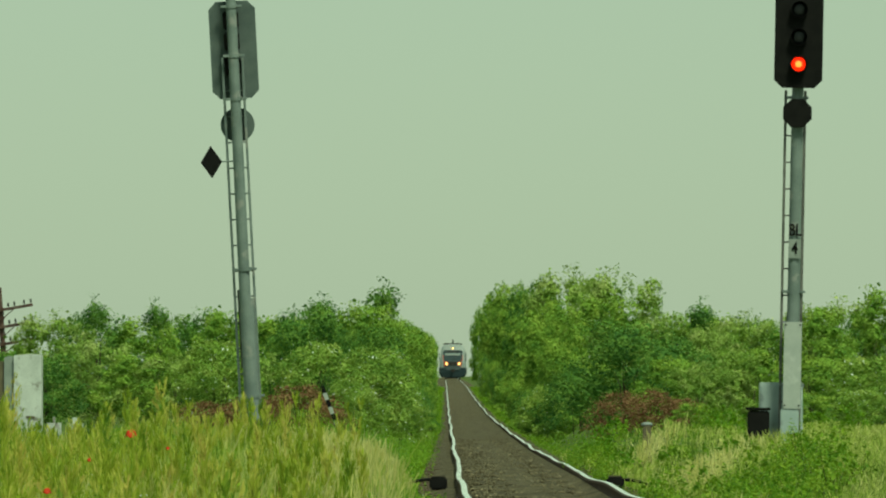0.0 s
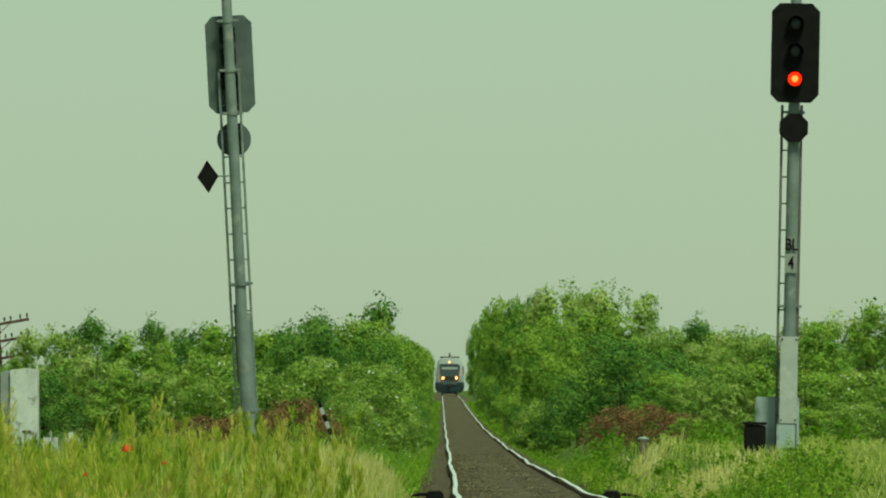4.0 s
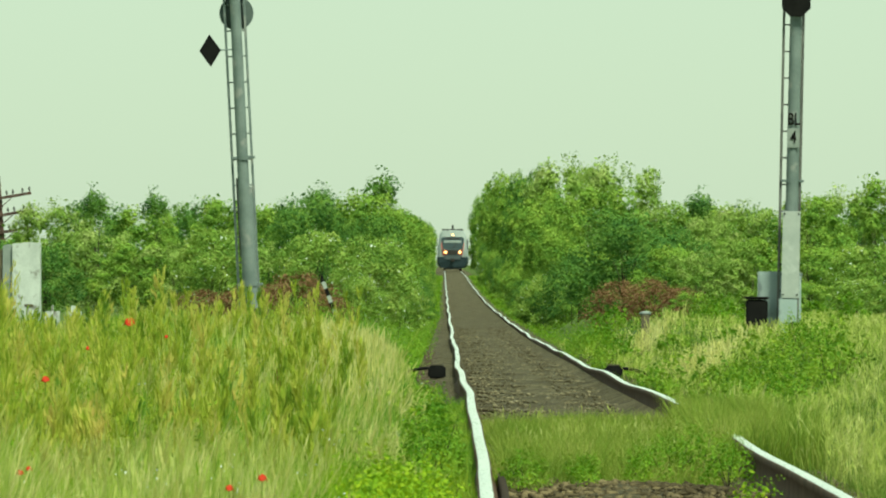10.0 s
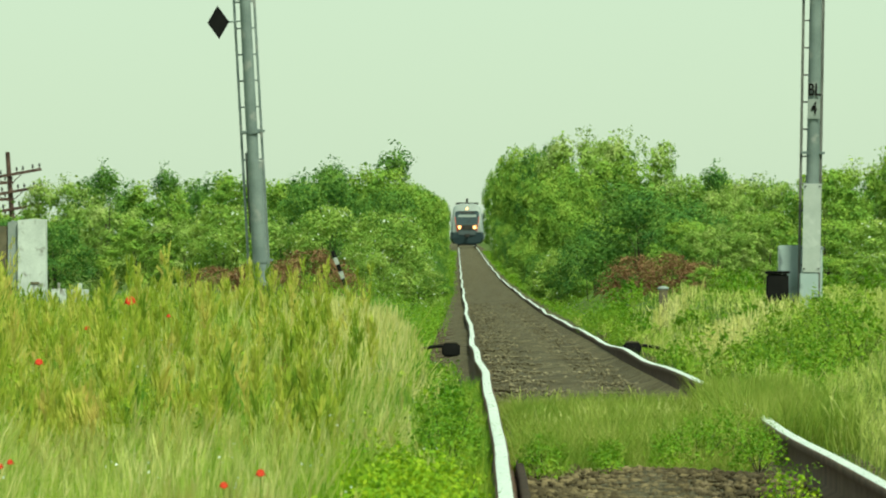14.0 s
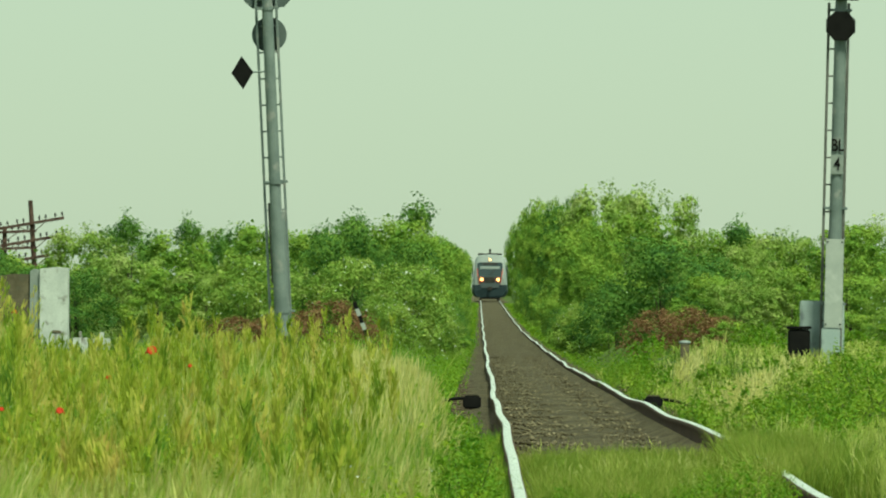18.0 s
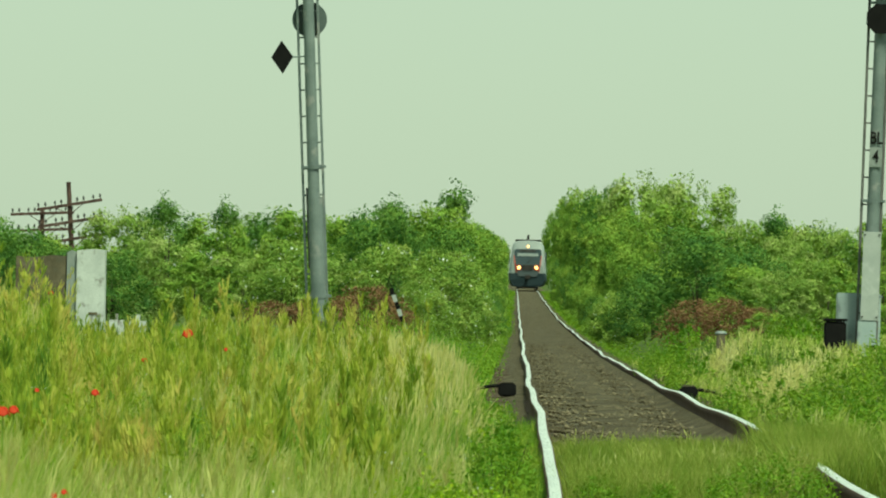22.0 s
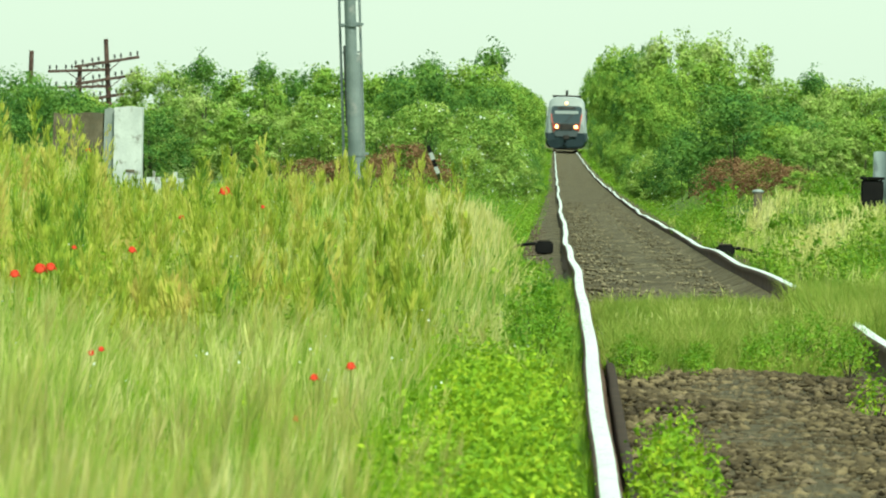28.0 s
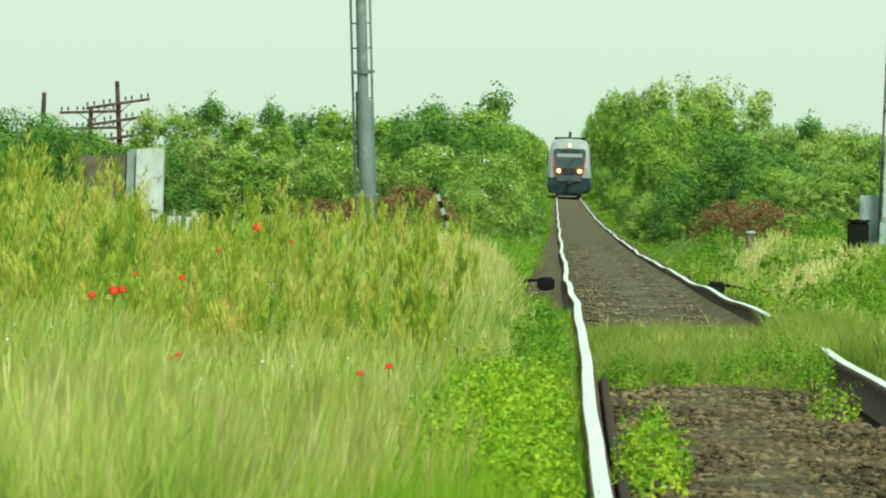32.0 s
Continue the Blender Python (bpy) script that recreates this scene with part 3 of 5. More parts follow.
def build_ladder(thing, x0, x1, y, z0, z1, step, material=None):
    material = material or M_GALV
    ladder = bmesh.new()
    for x in (x0, x1):
        box(ladder, (x - 0.018, y - 0.03, z0), (x + 0.018, y + 0.03, z1), 0.004)
    ob = part("ladder", ladder, material, thing, "narrow steel ladder up the mast")
    z = z0 + 0.3
    while z < z1 - 0.05:
        b = bmesh.new()
        tube(b, (x0, y, z), (x1, y, z), 0.011, sides=8)
        part("rung", b, material, ob)
        z += step
    return ob


def ring(thing, z, r, name="clamp"):
    b = bmesh.new()
    tube(b, (0, 0, z - 0.03), (0, 0, z + 0.03), r, sides=16)
    box(b, (-r - 0.07, -0.05, z - 0.018), (r + 0.07, 0.02, z + 0.018), 0.004)
    return part(name, b, M_GALV, thing)


def shield_outline(w, h, c):
    return [(-w + c, -h), (w - c, -h), (w, -h + c), (w, h - c), (w - c, h), (-w + c, h), (-w, h - c), (-w, -h + c)]


def build_signals():
    # the mast that shows its back
    back = tagged(empty("railway_signal", turned(-2.74, 142.8, 0.44, -3.05)), "grey steel signal mast seen from behind, on a concrete footing", "railway signal", "signals beside the line")
    b = bmesh.new()
    tube(b, (0.0, 0, 0), (0.0, 0, 1.75), 0.104, sides=20)
    tube(b, (-0.018, 0, 1.75), (0, 0, 6.5), 0.082, 0.072, 20)
    part("mast", b, M_GALV, back, smooth=False)
    build_ladder(back, -0.168, 0.118, 0.115, 0.0, 5.22, 0.37)
    for z, rr in ((2.17, 0.098), (4.62, 0.086), (5.24, 0.086), (5.95, 0.084), (0.35, 0.115)):
        ring(back, z, rr)
    b = bmesh.new()
    prism(b, [(x, z + 5.33) for x, z in shield_outline(0.335, 0.70, 0.11)], 0.16, 0.185)
    shield = part("shield", b, M_SHIELD, back, "octagonal grey sheet, back side")
    for z in (5.75, 5.45, 5.1):
        b = bmesh.new()
        box(b, (-0.13, 0.02, z - 0.13), (0.09, 0.158, z + 0.13), 0.02)
        part("lamp_housing", b, M_BLACK, shield)
    b = bmesh.new()
    tube(b, (0.0, 0.15, 4.25), (0.0, 0.18, 4.25), 0.245, sides=32)
    part("round_board", b, M_SHIELD, back, "round grey disc, back side")
    b = bmesh.new()
    prism(b, [(-0.40, 3.73 - 0.235), (-0.245, 3.73), (-0.40, 3.73 + 0.235), (-0.555, 3.73)], -0.02, 0.0)
    board = part("diamond_board", b, M_BLACK, back, "dark diamond-shaped board")
    b = bmesh.new()
    tube(b, (-0.25, 0, 3.73), (-0.05, 0, 3.73), 0.012, sides=8)
    part("bracket", b, M_GALV, board)
    b = bmesh.new()
    box(b, (-0.128, 0.03, 0.75), (-0.098, 0.07, 1.88), 0.006)
    part("cable_duct", b, M_OLDSTEEL, back)
    b = bmesh.new()
    box(b, (-0.30, -0.3, -0.62), (0.30, 0.3, 0.0), 0.03)
    part("footing", b, M_CONCRETE, back, "dark weathered concrete footing")

    # the mast that faces the camera
    front = tagged(empty("railway_signal", turned(4.82, 138.3, 0.05, 1.1)), "steel signal mast with black shield, showing a red light", "railway signal", "signals beside the line")
    b = bmesh.new()
    tube(b, (0, 0, 0), (0, 0, 1.9), 0.092, sides=20)
    tube(b, (0.005, 0, 1.9), (0.005, 0, 6.72), 0.09, 0.075, 20)
    part("mast", b, M_GALV, front)
    build_ladder(front, -0.160, 0.11, 0.02, 0.0, 5.0, 0.37, M_OLDSTEEL)
    for z, rr in ((2.2, 0.09), (4.9, 0.082), (0.9, 0.1)):
        ring(front, z, rr)
    b = bmesh.new()
    prism(b, [(x, z + 5.72) for x, z in shield_outline(0.335, 0.69, 0.11)], -0.19, -0.165)
    shield = part("shield", b, M_BLACK, front, "black octagonal target shield")
    for z, lit in ((6.12, 0), (5.74, 0), (5.36, 1)):
        b = bmesh.new()
        bmesh.ops.create_cone(b, segments=24, radius1=0.12, radius2=0.12, depth=0.10, cap_ends=False,
                              matrix=Matrix.Translation((0, -0.24, z)) @ Matrix.Rotation(radians(90), 4, "X"))
        bmesh.ops.solidify(b, geom=b.faces[:], thickness=0.006)
        hood = part("hood", b, M_BLACK, shield)
        b = bmesh.new()
        bmesh.ops.create_uvsphere(b, u_segments=24, v_segments=12, radius=0.098, matrix=Matrix.Translation((0, -0.20, z)) @ Matrix.Diagonal((1, 0.35, 1, 1)))
        lens = part("lens", b, M_RED if lit else M_LENS, hood, "glowing red lens" if lit else "dark unlit lens", smooth=True)
        if lit:
            b = bmesh.new()
            bmesh.ops.create_uvsphere(b, u_segments=16, v_segments=8, radius=0.045, matrix=Matrix.Translation((0, -0.23, z)) @ Matrix.Diagonal((1, 0.3, 1, 1)))
            b.transform(Matrix.Identity(4))
            part("lamp_core", b, M_CORE, shield, "hot orange core of the lit lamp", smooth=True)
    b = bmesh.new()
    prism(b, [(0.215 * math.cos(a), 4.68 + 0.215 * math.sin(a)) for a in [radians(22.5 + 45 * i) for i in range(8)]], -0.16, -0.13)
    part("auxiliary_board", b, M_BLACK, front, "small black octagonal board")
    b = bmesh.new()
    box(b, (-0.125, -0.135, 0.57), (0.12, -0.11, 1.78), 0.004)
    panel = part("cover_panel", b, M_PANEL, front, "tall pale grey cover sheet")
    for x, z in ((-0.10, 1.74), (0.095, 1.74), (-0.10, 0.62), (0.095, 0.62)):
        b = bmesh.new()
        tube(b, (x, -0.145, z), (x, -0.134, z), 0.012, sides=8)
        part("bolt", b, M_BLACK, panel)
    b = bmesh.new()
    box(b, (-0.085, -0.105, 2.66), (0.085, -0.095, 2.93), 0.003)
    plate = part("number_plate", b, M_PLATE_SHADE, front)
    for text, z, parent in (("BL", 3.05, front), ("4", 2.80, plate)):
        c = bpy.data.curves.new("writing", "FONT")
        c.body, c.size, c.extrude, c.align_x, c.align_y = text, 0.235, 0.003, "CENTER", "CENTER"
        c.offset = 0.004
        c.materials.append(M_BLACK)
        ob = new("writing", c)
        ob.parent = parent
        ob.matrix_basis = pose(-0.0, -0.112 if parent is plate else -0.10, z, 90, 0, 0) @ Matrix.Diagonal((0.72, 1, 1, 1))
        tagged(ob, "black painted letters BL" if text == "BL" else "black painted numeral 4")
    b = bmesh.new()
    box(b, (-0.155, -0.13, -0.25), (0.10, 0.16, 0.565), 0.012)
    part("footing", b, M_CABINET, front, "blue-grey painted foot casing")
    b = bmesh.new()
    box(b, (0.0, -0.19, -0.25), (0.14, -0.132, 0.24), 0.01)
    part("cable_entry", b, M_BLACK, front, "black cable entry box on the foot")
    # cabinet and box beside it
    cab = tagged(empty("relay_cabinet", pose(4.70, 138.75, 0.03)), "blue-grey sheet-metal relay cabinet behind the signal mast", "cabinet")
    b = bmesh.new()
    box(b, (-0.30, -0.16, 0.20), (0.30, 0.16, 0.96), 0.015)
    body = part("body", b, M_CABINET, cab)
    b = bmesh.new()
    box(b, (-0.27, -0.175, 0.24), (0.27, -0.162, 0.92), 0.004)
    part("door", b, M_CABINET, body)
    b = bmesh.new()
    box(b, (-0.22, -0.12, -0.1), (0.22, 0.12, 0.198), 0.01)
    part("plinth", b, M_CONCRETE, cab)
    dark = tagged(empty("cable_box", pose(4.37, 138.2, 0.0)), "black cable junction box beside the signal mast", "junction box")
    b = bmesh.new()
    box(b, (-0.15, -0.14, 0.14), (0.15, 0.14, 0.60), 0.02)
    part("body", b, M_BLACK, dark)
    b = bmesh.new()
    box(b, (-0.17, -0.16, 0.602), (0.17, 0.16, 0.64), 0.012)
    part("lid", b, M_BLACK, dark)
    b = bmesh.new()
    tube(b, (0, 0, -0.1), (0, 0, 0.14), 0.05, sides=12)
    part("post", b, M_BLACK, dark)


M_RED = glow("red_signal_light", (1.0, 0.012, 0.004), 1.5)
M_CORE = glow("orange_lamp_core", (1.0, 0.10, 0.02), 4.0)
M_LENS = plain("dark_glass_lens", (0.004, 0.005, 0.006), 0.5)


# ---- telegraph poles, concrete, stake, axle counters ----
def build_pole(x, y, top, lean, arms, turn, first=0.42):
    g = float(land_z(x, y))
    pole = tagged(empty("telegraph_pole", pose(x, y, g, 0, lean, 0)), "old dark wooden telegraph pole with insulators above the hedge", "telegraph pole", "telegraph poles")
    h = top - g
    b = bmesh.new()
    tube(b, (0, 0, -0.1), (0, 0, h), 0.11, 0.078, 12)
    part("post", b, M_WOOD, pole)
    for k in range(arms):
        z = h - first - 0.60 * k
        b = bmesh.new()
        box(b, (-1.15, -0.16, z - 0.05), (1.15, -0.06, z + 0.05), 0.01, Matrix.Rotation(radians(turn), 4, "Y"))
        arm = part("crossarm", b, M_WOOD, pole)
        for u in (-1.08, -0.84, -0.5, -0.28, 0.28, 0.5, 0.84, 1.08):
            b = bmesh.new()
            dz = -u * math.sin(radians(turn))
            tube(b, (u, -0.11, z + 0.05 + dz), (u, -0.11, z + 0.11 + dz), 0.015, sides=8)
            tube(b, (u, -0.11, z + 0.10 + dz), (u, -0.11, z + 0.22 + dz), 0.045, 0.03, 10)
            part("insulator", b, M_PORCELAIN, arm)
        for s in (-1, 1):
            b = bmesh.new()
            tube(b, (0, -0.12, z - 0.35), (s * 0.45, -0.12, z - 0.05 - s * 0.45 * math.sin(radians(turn))), 0.015, sides=6)
            part("brace", b, M_WOOD, arm)


def build_poles():
    build_pole(-15.3, 351, 4.22, -4, 3, -6, 0.80)
    build_pole(-17.2, 366, 3.40, 0, 3, -3, 0.22)
    build_pole(-18.25, 351, 3.75, 1, 0, 0)
    build_pole(-18.9, 800, 6.1, 0, 2, -4)


def build_ruin():
    ruin = tagged(empty("concrete_parapet", pose(-6.2, 146.3, 0.0)), "broken concrete parapet with a whitewashed end post", "parapet")
    b = bmesh.new()
    prism(b, [(-0.12, -0.2), (0.29, -0.2), (0.285, 1.385), (0.12, 1.40), (-0.02, 1.385), (-0.12, 1.375)], 0.0, 0.5)
    post = part("end_post", b, M_WHITEWASH, ruin, "whitewashed concrete end post with grey stains")
    # left side of the post: its shade is painted in with a greyer colour
    b = bmesh.new()
    prism(b, [(-0.27, -0.2), (-0.122, -0.2), (-0.122, 1.35), (-0.20, 1.37), (-0.265, 1.34)], 0.06, 0.5)
    part("shaded_pilaster", b, M_PLATE_SHADE, post, "set-back left edge of the post, its shade painted grey")
    b = bmesh.new()
    box(b, (0.06, -0.010, 0.45), (0.19, -0.003, 0.485), 0.003)
    part("crack", b, M_CONCRETE, post, "dark spalled patch near the foot")
    b = bmesh.new()
    prism(b, [(-1.02, -0.2), (-0.275, -0.2), (-0.275, 1.29), (-0.5, 1.30), (-0.75, 1.26), (-1.0, 1.28)], 0.1, 0.45)
    part("wall", b, M_CONCRETE, ruin, "brown weathered concrete wall")
    b = bmesh.new()
    box(b, (0.38, -0.5, -0.2), (0.59, -0.2, 0.475), 0.09)
    part("kerb", b, M_WHITEWASH, ruin, "low whitewashed kerb")
    b = bmesh.new()
    box(b, (0.67, -0.5, -0.2), (0.91, -0.2, 0.465), 0.09)
    part("kerb", b, M_WHITEWASH, ruin, "low whitewashed kerb")
    b = bmesh.new()
    box(b, (-2.7, -0.5, -0.2), (-1.45, -0.2, 0.26), 0.03)
    part("kerb", b, M_WHITEWASH, ruin, "low whitewashed kerb")


def build_stake():
    stake = tagged(empty("marker_stake", pose(-2.147, 175.6, 0.90, 0, -21, 0)), "leaning black and white striped marker stake", "marker stake")
    z = 0.0
    for i in range(7):
        b = bmesh.new()
        box(b, (-0.035, -0.035, z - 0.13), (0.035, 0.035, z), 0.004)
        part("band", b, M_PANEL if i % 2 else M_BLACK, stake, "white painted band" if i % 2 else "black painted band")
        z -= 0.13
    b = bmesh.new()
    tube(b, (0, 0, z - 0.3), (0, 0, z), 0.018, sides=8)
    part("foot", b, M_GALV, stake)


def build_marker_post():
    x, y = 3.06, 150.0
    g = float(ground_z(x, y))
    tall = 0.35 - g
    post = tagged(empty("marker_post", pose(x, y, g)), "small grey concrete marker post with a rounded white top", "marker post")
    b = bmesh.new()
    box(b, (-0.065, -0.06, -0.1), (0.065, 0.06, tall), 0.02)
    part("shaft", b, M_CONCRETE, post)
    b = bmesh.new()
    bmesh.ops.create_uvsphere(b, u_segments=16, v_segments=8, radius=0.075, matrix=Matrix.Translation((0, 0, tall)) @ Matrix.Diagonal((1.2, 0.9, 0.5, 1)))
    part("cap", b, M_GALV, post, smooth=True)


def build_counters():
    for x, s in ((-0.06, -1), (1.92, 1)):
        z = float(rail_z(111)) - 0.02
        head = tagged(empty("axle_counter", pose(x, 111.1, z)), "black trackside sensor box with cable, clamped beside the rail", "sensor box", "sensor boxes at the rails")
        b = bmesh.new()
        box(b, (-0.10, -0.12, -0.10), (0.10, 0.12, 0.045), 0.02)
        part("body", b, M_BLACK, head)
        b = bmesh.new()
        box(b, (-0.075, -0.10, 0.046), (0.075, 0.10, 0.062), 0.008)
        part("lid", b, M_CONCRETE, head)
        b = bmesh.new()
        line = [Vector((s * (0.09 + 0.06 * k), 0, 0.015 - 0.0026 * k * k)) for k in range(7)]
        rings = []
        for p in line:
            rings.append([b.verts.new((p.x, 0.019 * math.cos(a * 0.785), p.z + 0.019 * math.sin(a * 0.785))) for a in range(8)])
        for r0, r1 in zip(rings, rings[1:]):
            for k in range(8):
                b.faces.new((r0[k], r0[(k + 1) % 8], r1[(k + 1) % 8], r1[k]))
        b.faces.new(rings[-1])
        bmesh.ops.recalc_face_normals(b, faces=b.faces[:])
        part("cable", b, M_BLACK, head)
        b = bmesh.new()
        box(b, (-0.04, -0.06, -0.20), (0.04, 0.06, -0.10), 0.01)
        part("clamp", b, M_RUST, head)


# ---- the train ----
TRAIN_FAR, TRAIN_SPEED = 1055.0, 13.2
M_WHITE = surface("white_train_paint", (0.21, 0.24, 0.235), (0.27, 0.30, 0.285), 0.45, scale=0.8, fine=12, bump=0.02)
# pale grey that imitates the sky mirrored in the windscreen
M_SKY_BAND = plain("pale_sky_band", (0.16, 0.19, 0.18), 0.5)
M_GREY = surface("dark_grey_train_paint", (0.045, 0.060, 0.066), (0.075, 0.092, 0.098), 0.45, scale=0.8, fine=12, bump=0.02)
M_BLUE = surface("dark_blue_train_paint", (0.005, 0.017, 0.023), (0.010, 0.027, 0.034), 0.6, scale=0.8, fine=12, bump=0.02)
M_GLASS = plain("dark_train_glass", (0.035, 0.05, 0.055), 0.12)
M_REDPAINT = plain("red_train_paint", (0.36, 0.06, 0.035), 0.4)
M_LAMP = glow("warm_headlight", (1.0, 0.52, 0.17), 2.6)
M_UNDER = surface("dirty_underframe", (0.02, 0.02, 0.02), (0.05, 0.045, 0.04), 0.9, scale=3, fine=30)


def nose_section(y):
    """Half width and roof height of the body at y metres behind the tip of the nose."""
    e = math.sqrt(1 - (1 - min(max(y / 2.2, 0.0), 1.0)) ** 2)
    return 1.20 + 0.21 * min(1, e * 1.25), min(3.75, 2.05 + 3.0 * y)


def build_train():
    train = tagged(empty("railcar", pose(TRACK_X, TRAIN_FAR, 0)), "white and grey diesel railcar with dark blue skirt, lights on", "train")
    ys = [0.0, 0.12, 0.3, 0.55, 0.8, 1.1, 1.5, 2.2, 8, 20, 40]

    def loop(y, lo):
        w, top = nose_section(y)
        high = min(0.75, top - 1.4)
        pts = []
        for k in range(17):
            a = math.pi * k / 16
            x, z = -math.cos(a), math.sin(a)
            pts.append((math.copysign(abs(x) ** 0.45, x) * w, y, top - high + high * max(z, 0) ** 0.6))
        return [(-w, y, lo)] + pts + [(w, y, lo)]
    # shell
    b = bmesh.new()
    rows = [[b.verts.new(p) for p in loop(y, 1.25)] for y in ys]
    for r0, r1 in zip(rows, rows[1:]):
        for i in range(len(r0) - 1):
            b.faces.new((r0[i], r1[i], r1[i + 1], r0[i + 1]))
    b.faces.new(rows[0])
    b.faces.new(rows[-1][::-1])
    for v in b.verts:
        v.co.x *= 1.02 - 0.075 * (v.co.z - 1.25)
    bmesh.ops.recalc_face_normals(b, faces=b.faces[:])
    shell = part("body", b, M_WHITE, train, "white body shell with a rounded nose", smooth=False)
    # dark blue lower body
    b = bmesh.new()
    rows = []
    for y in ys:
        w, _ = nose_section(y)
        rows.append([b.verts.new(p) for p in ((-w - 0.04, y - 0.02, 1.28), (w + 0.04, y - 0.02, 1.28), (w + 0.07, y - 0.03, 0.75), (w - 0.05, y, 0.45), (w - 0.26, y + 0.05, 0.26), (-w + 0.26, y + 0.05, 0.26), (-w + 0.05, y, 0.45), (-w - 0.07, y - 0.03, 0.75))])
    for r0, r1 in zip(rows, rows[1:]):
        for i in range(8):
            b.faces.new((r0[i], r1[i], r1[(i + 1) % 8], r0[(i + 1) % 8]))
    b.faces.new(rows[0])
    b.faces.new(rows[-1][::-1])
    bmesh.ops.recalc_face_normals(b, faces=b.faces[:])
    part("skirt", b, M_BLUE, train, "dark blue lower body and skirt")

    # panels on the front: upright below, sloping back with the nose above
    def front_panel(name, outline, out, material, parent, label=""):
        bm = bmesh.new()
        prism(bm, outline, -0.03, 0.03)
        for v in bm.verts:
            v.co.y += -out + max(v.co.z - 2.0, 0) / 3.0
        return part(name, bm, material, parent, label)
    mask = front_panel("face_mask", [(-0.74, 1.05), (0.74, 1.05), (0.92, 2.0), (-0.92, 2.0)], 0.05, M_GREY, shell, "dark grey front mask")
    screen = front_panel("windscreen", [(-0.94, 2.0), (0.94, 2.0), (1.03, 2.5), (1.04, 3.0), (0.86, 3.12), (-0.86, 3.12), (-1.04, 3.0), (-1.03, 2.5)], 0.05, M_GLASS, shell, "large dark windscreen")
    front_panel("destination_display", [(-0.62, 2.92), (0.62, 2.92), (0.62, 3.06), (-0.62, 3.06)], 0.09, M_UNDER, screen, "dim destination display")
    # sky reflection across the glass, painted as a pale strip
    front_panel("reflection_band", [(-0.80, 2.58), (0.80, 2.58), (0.80, 2.80), (-0.80, 2.80)], 0.085, M_SKY_BAND, screen, "pale band across the windscreen, a painted sky reflection")
    front_panel("wiper", [(-0.05, 2.1), (0.0, 2.08), (0.42, 2.5), (0.38, 2.53)], 0.095, M_UNDER, screen)
    front_panel("lamp_band", [(-0.40, 1.5), (0.40, 1.5), (0.44, 1.9), (-0.44, 1.9)], 0.09, M_UNDER, mask, "dark grille between the headlights")
    for s in (-1, 1):
        front_panel("red_edge", [(s * 0.80, 1.38), (s * 0.87, 1.38), (s * 0.97, 2.0), (s * 0.90, 2.0)][::s], 0.075, M_REDPAINT, mask, "thin red edge of the front mask")
        front_panel("red_edge", [(s * 0.93, 2.0), (s * 1.00, 2.0), (s * 1.07, 2.6), (s * 1.01, 2.6)][::s], 0.075, M_REDPAINT, screen, "thin red edge of the windscreen")
    for s in (-1, 1):
        bm = bmesh.new()
        tube(bm, (s * 0.67, -0.12, 1.70), (s * 0.67, -0.06, 1.70), 0.21, sides=20)
        part("lamp_surround", bm, M_REDPAINT, mask, "dark red headlight surround")
    for x, z, r in ((-0.66, 1.70, 0.125), (0.66, 1.70, 0.125), (0.0, 3.32, 0.085)):
        bm = bmesh.new()
        bmesh.ops.create_uvsphere(bm, u_segments=20, v_segments=10, radius=r, matrix=Matrix.Translation((x, -0.13 + max(z - 2.0, 0) / 3.0, z)) @ Matrix.Diagonal((1, 0.4, 1, 1)))
        part("headlight", bm, M_LAMP, shell, "lit warm headlight", smooth=True)
    # roof gear, coupler, snowplough, side windows, bogies
    bm = bmesh.new()
    box(bm, (-1.0, 2.6, 3.70), (1.0, 6.5, 3.86), 0.05)
    part("roof_unit", bm, M_UNDER, train, "dark roof equipment")
    bm = bmesh.new()
    box(bm, (-0.09, 3.0, 3.80), (0.09, 3.4, 4.22), 0.03)
    part("exhaust", bm, M_UNDER, train, "dark exhaust stack on the roof")
    bm = bmesh.new()
    tube(bm, (0, -0.35, 1.0), (0, 0.3, 1.0), 0.12, sides=14)
    box(bm, (-0.2, -0.42, 0.84), (0.2, -0.3, 1.14), 0.03)
    part("coupler", bm, M_UNDER, train)
    bm = bmesh.new()
    prism(bm, [(-0.80, 0.14), (0.80, 0.14), (0.9, 0.5), (-0.9, 0.5)], 0.12, 0.30)
    part("rail_guard", bm, M_UNDER, train, "dark rail guard under the nose")
    for s in (-1, 1):
        for i in range(9):
            y = 4.0 + 3.9 * i
            bm = bmesh.new()
            box(bm, (s * 1.405 - 0.02, y, 2.0), (s * 1.405 + 0.02, y + (1.3 if i % 4 == 2 else 2.8), 2.95), 0.01)
            part("door_window" if i % 4 == 2 else "side_window", bm, M_GLASS, shell)
    for y in (3.0, 19.0, 21.5, 37.0):
        bm = bmesh.new()
        box(bm, (-1.0, y - 1.2, 0.38), (1.0, y + 1.2, 0.78), 0.04)
        bogie = part("bogie", bm, M_UNDER, train)
        for dy in (-0.95, 0.95):
            for s in (-1, 1):
                bm = bmesh.new()
                tube(bm, (s * 0.69, y + dy, 0.42), (s * 0.82, y + dy, 0.42), 0.42, sides=24)
                part("wheel", bm, M_RUST, bogie)
    return train


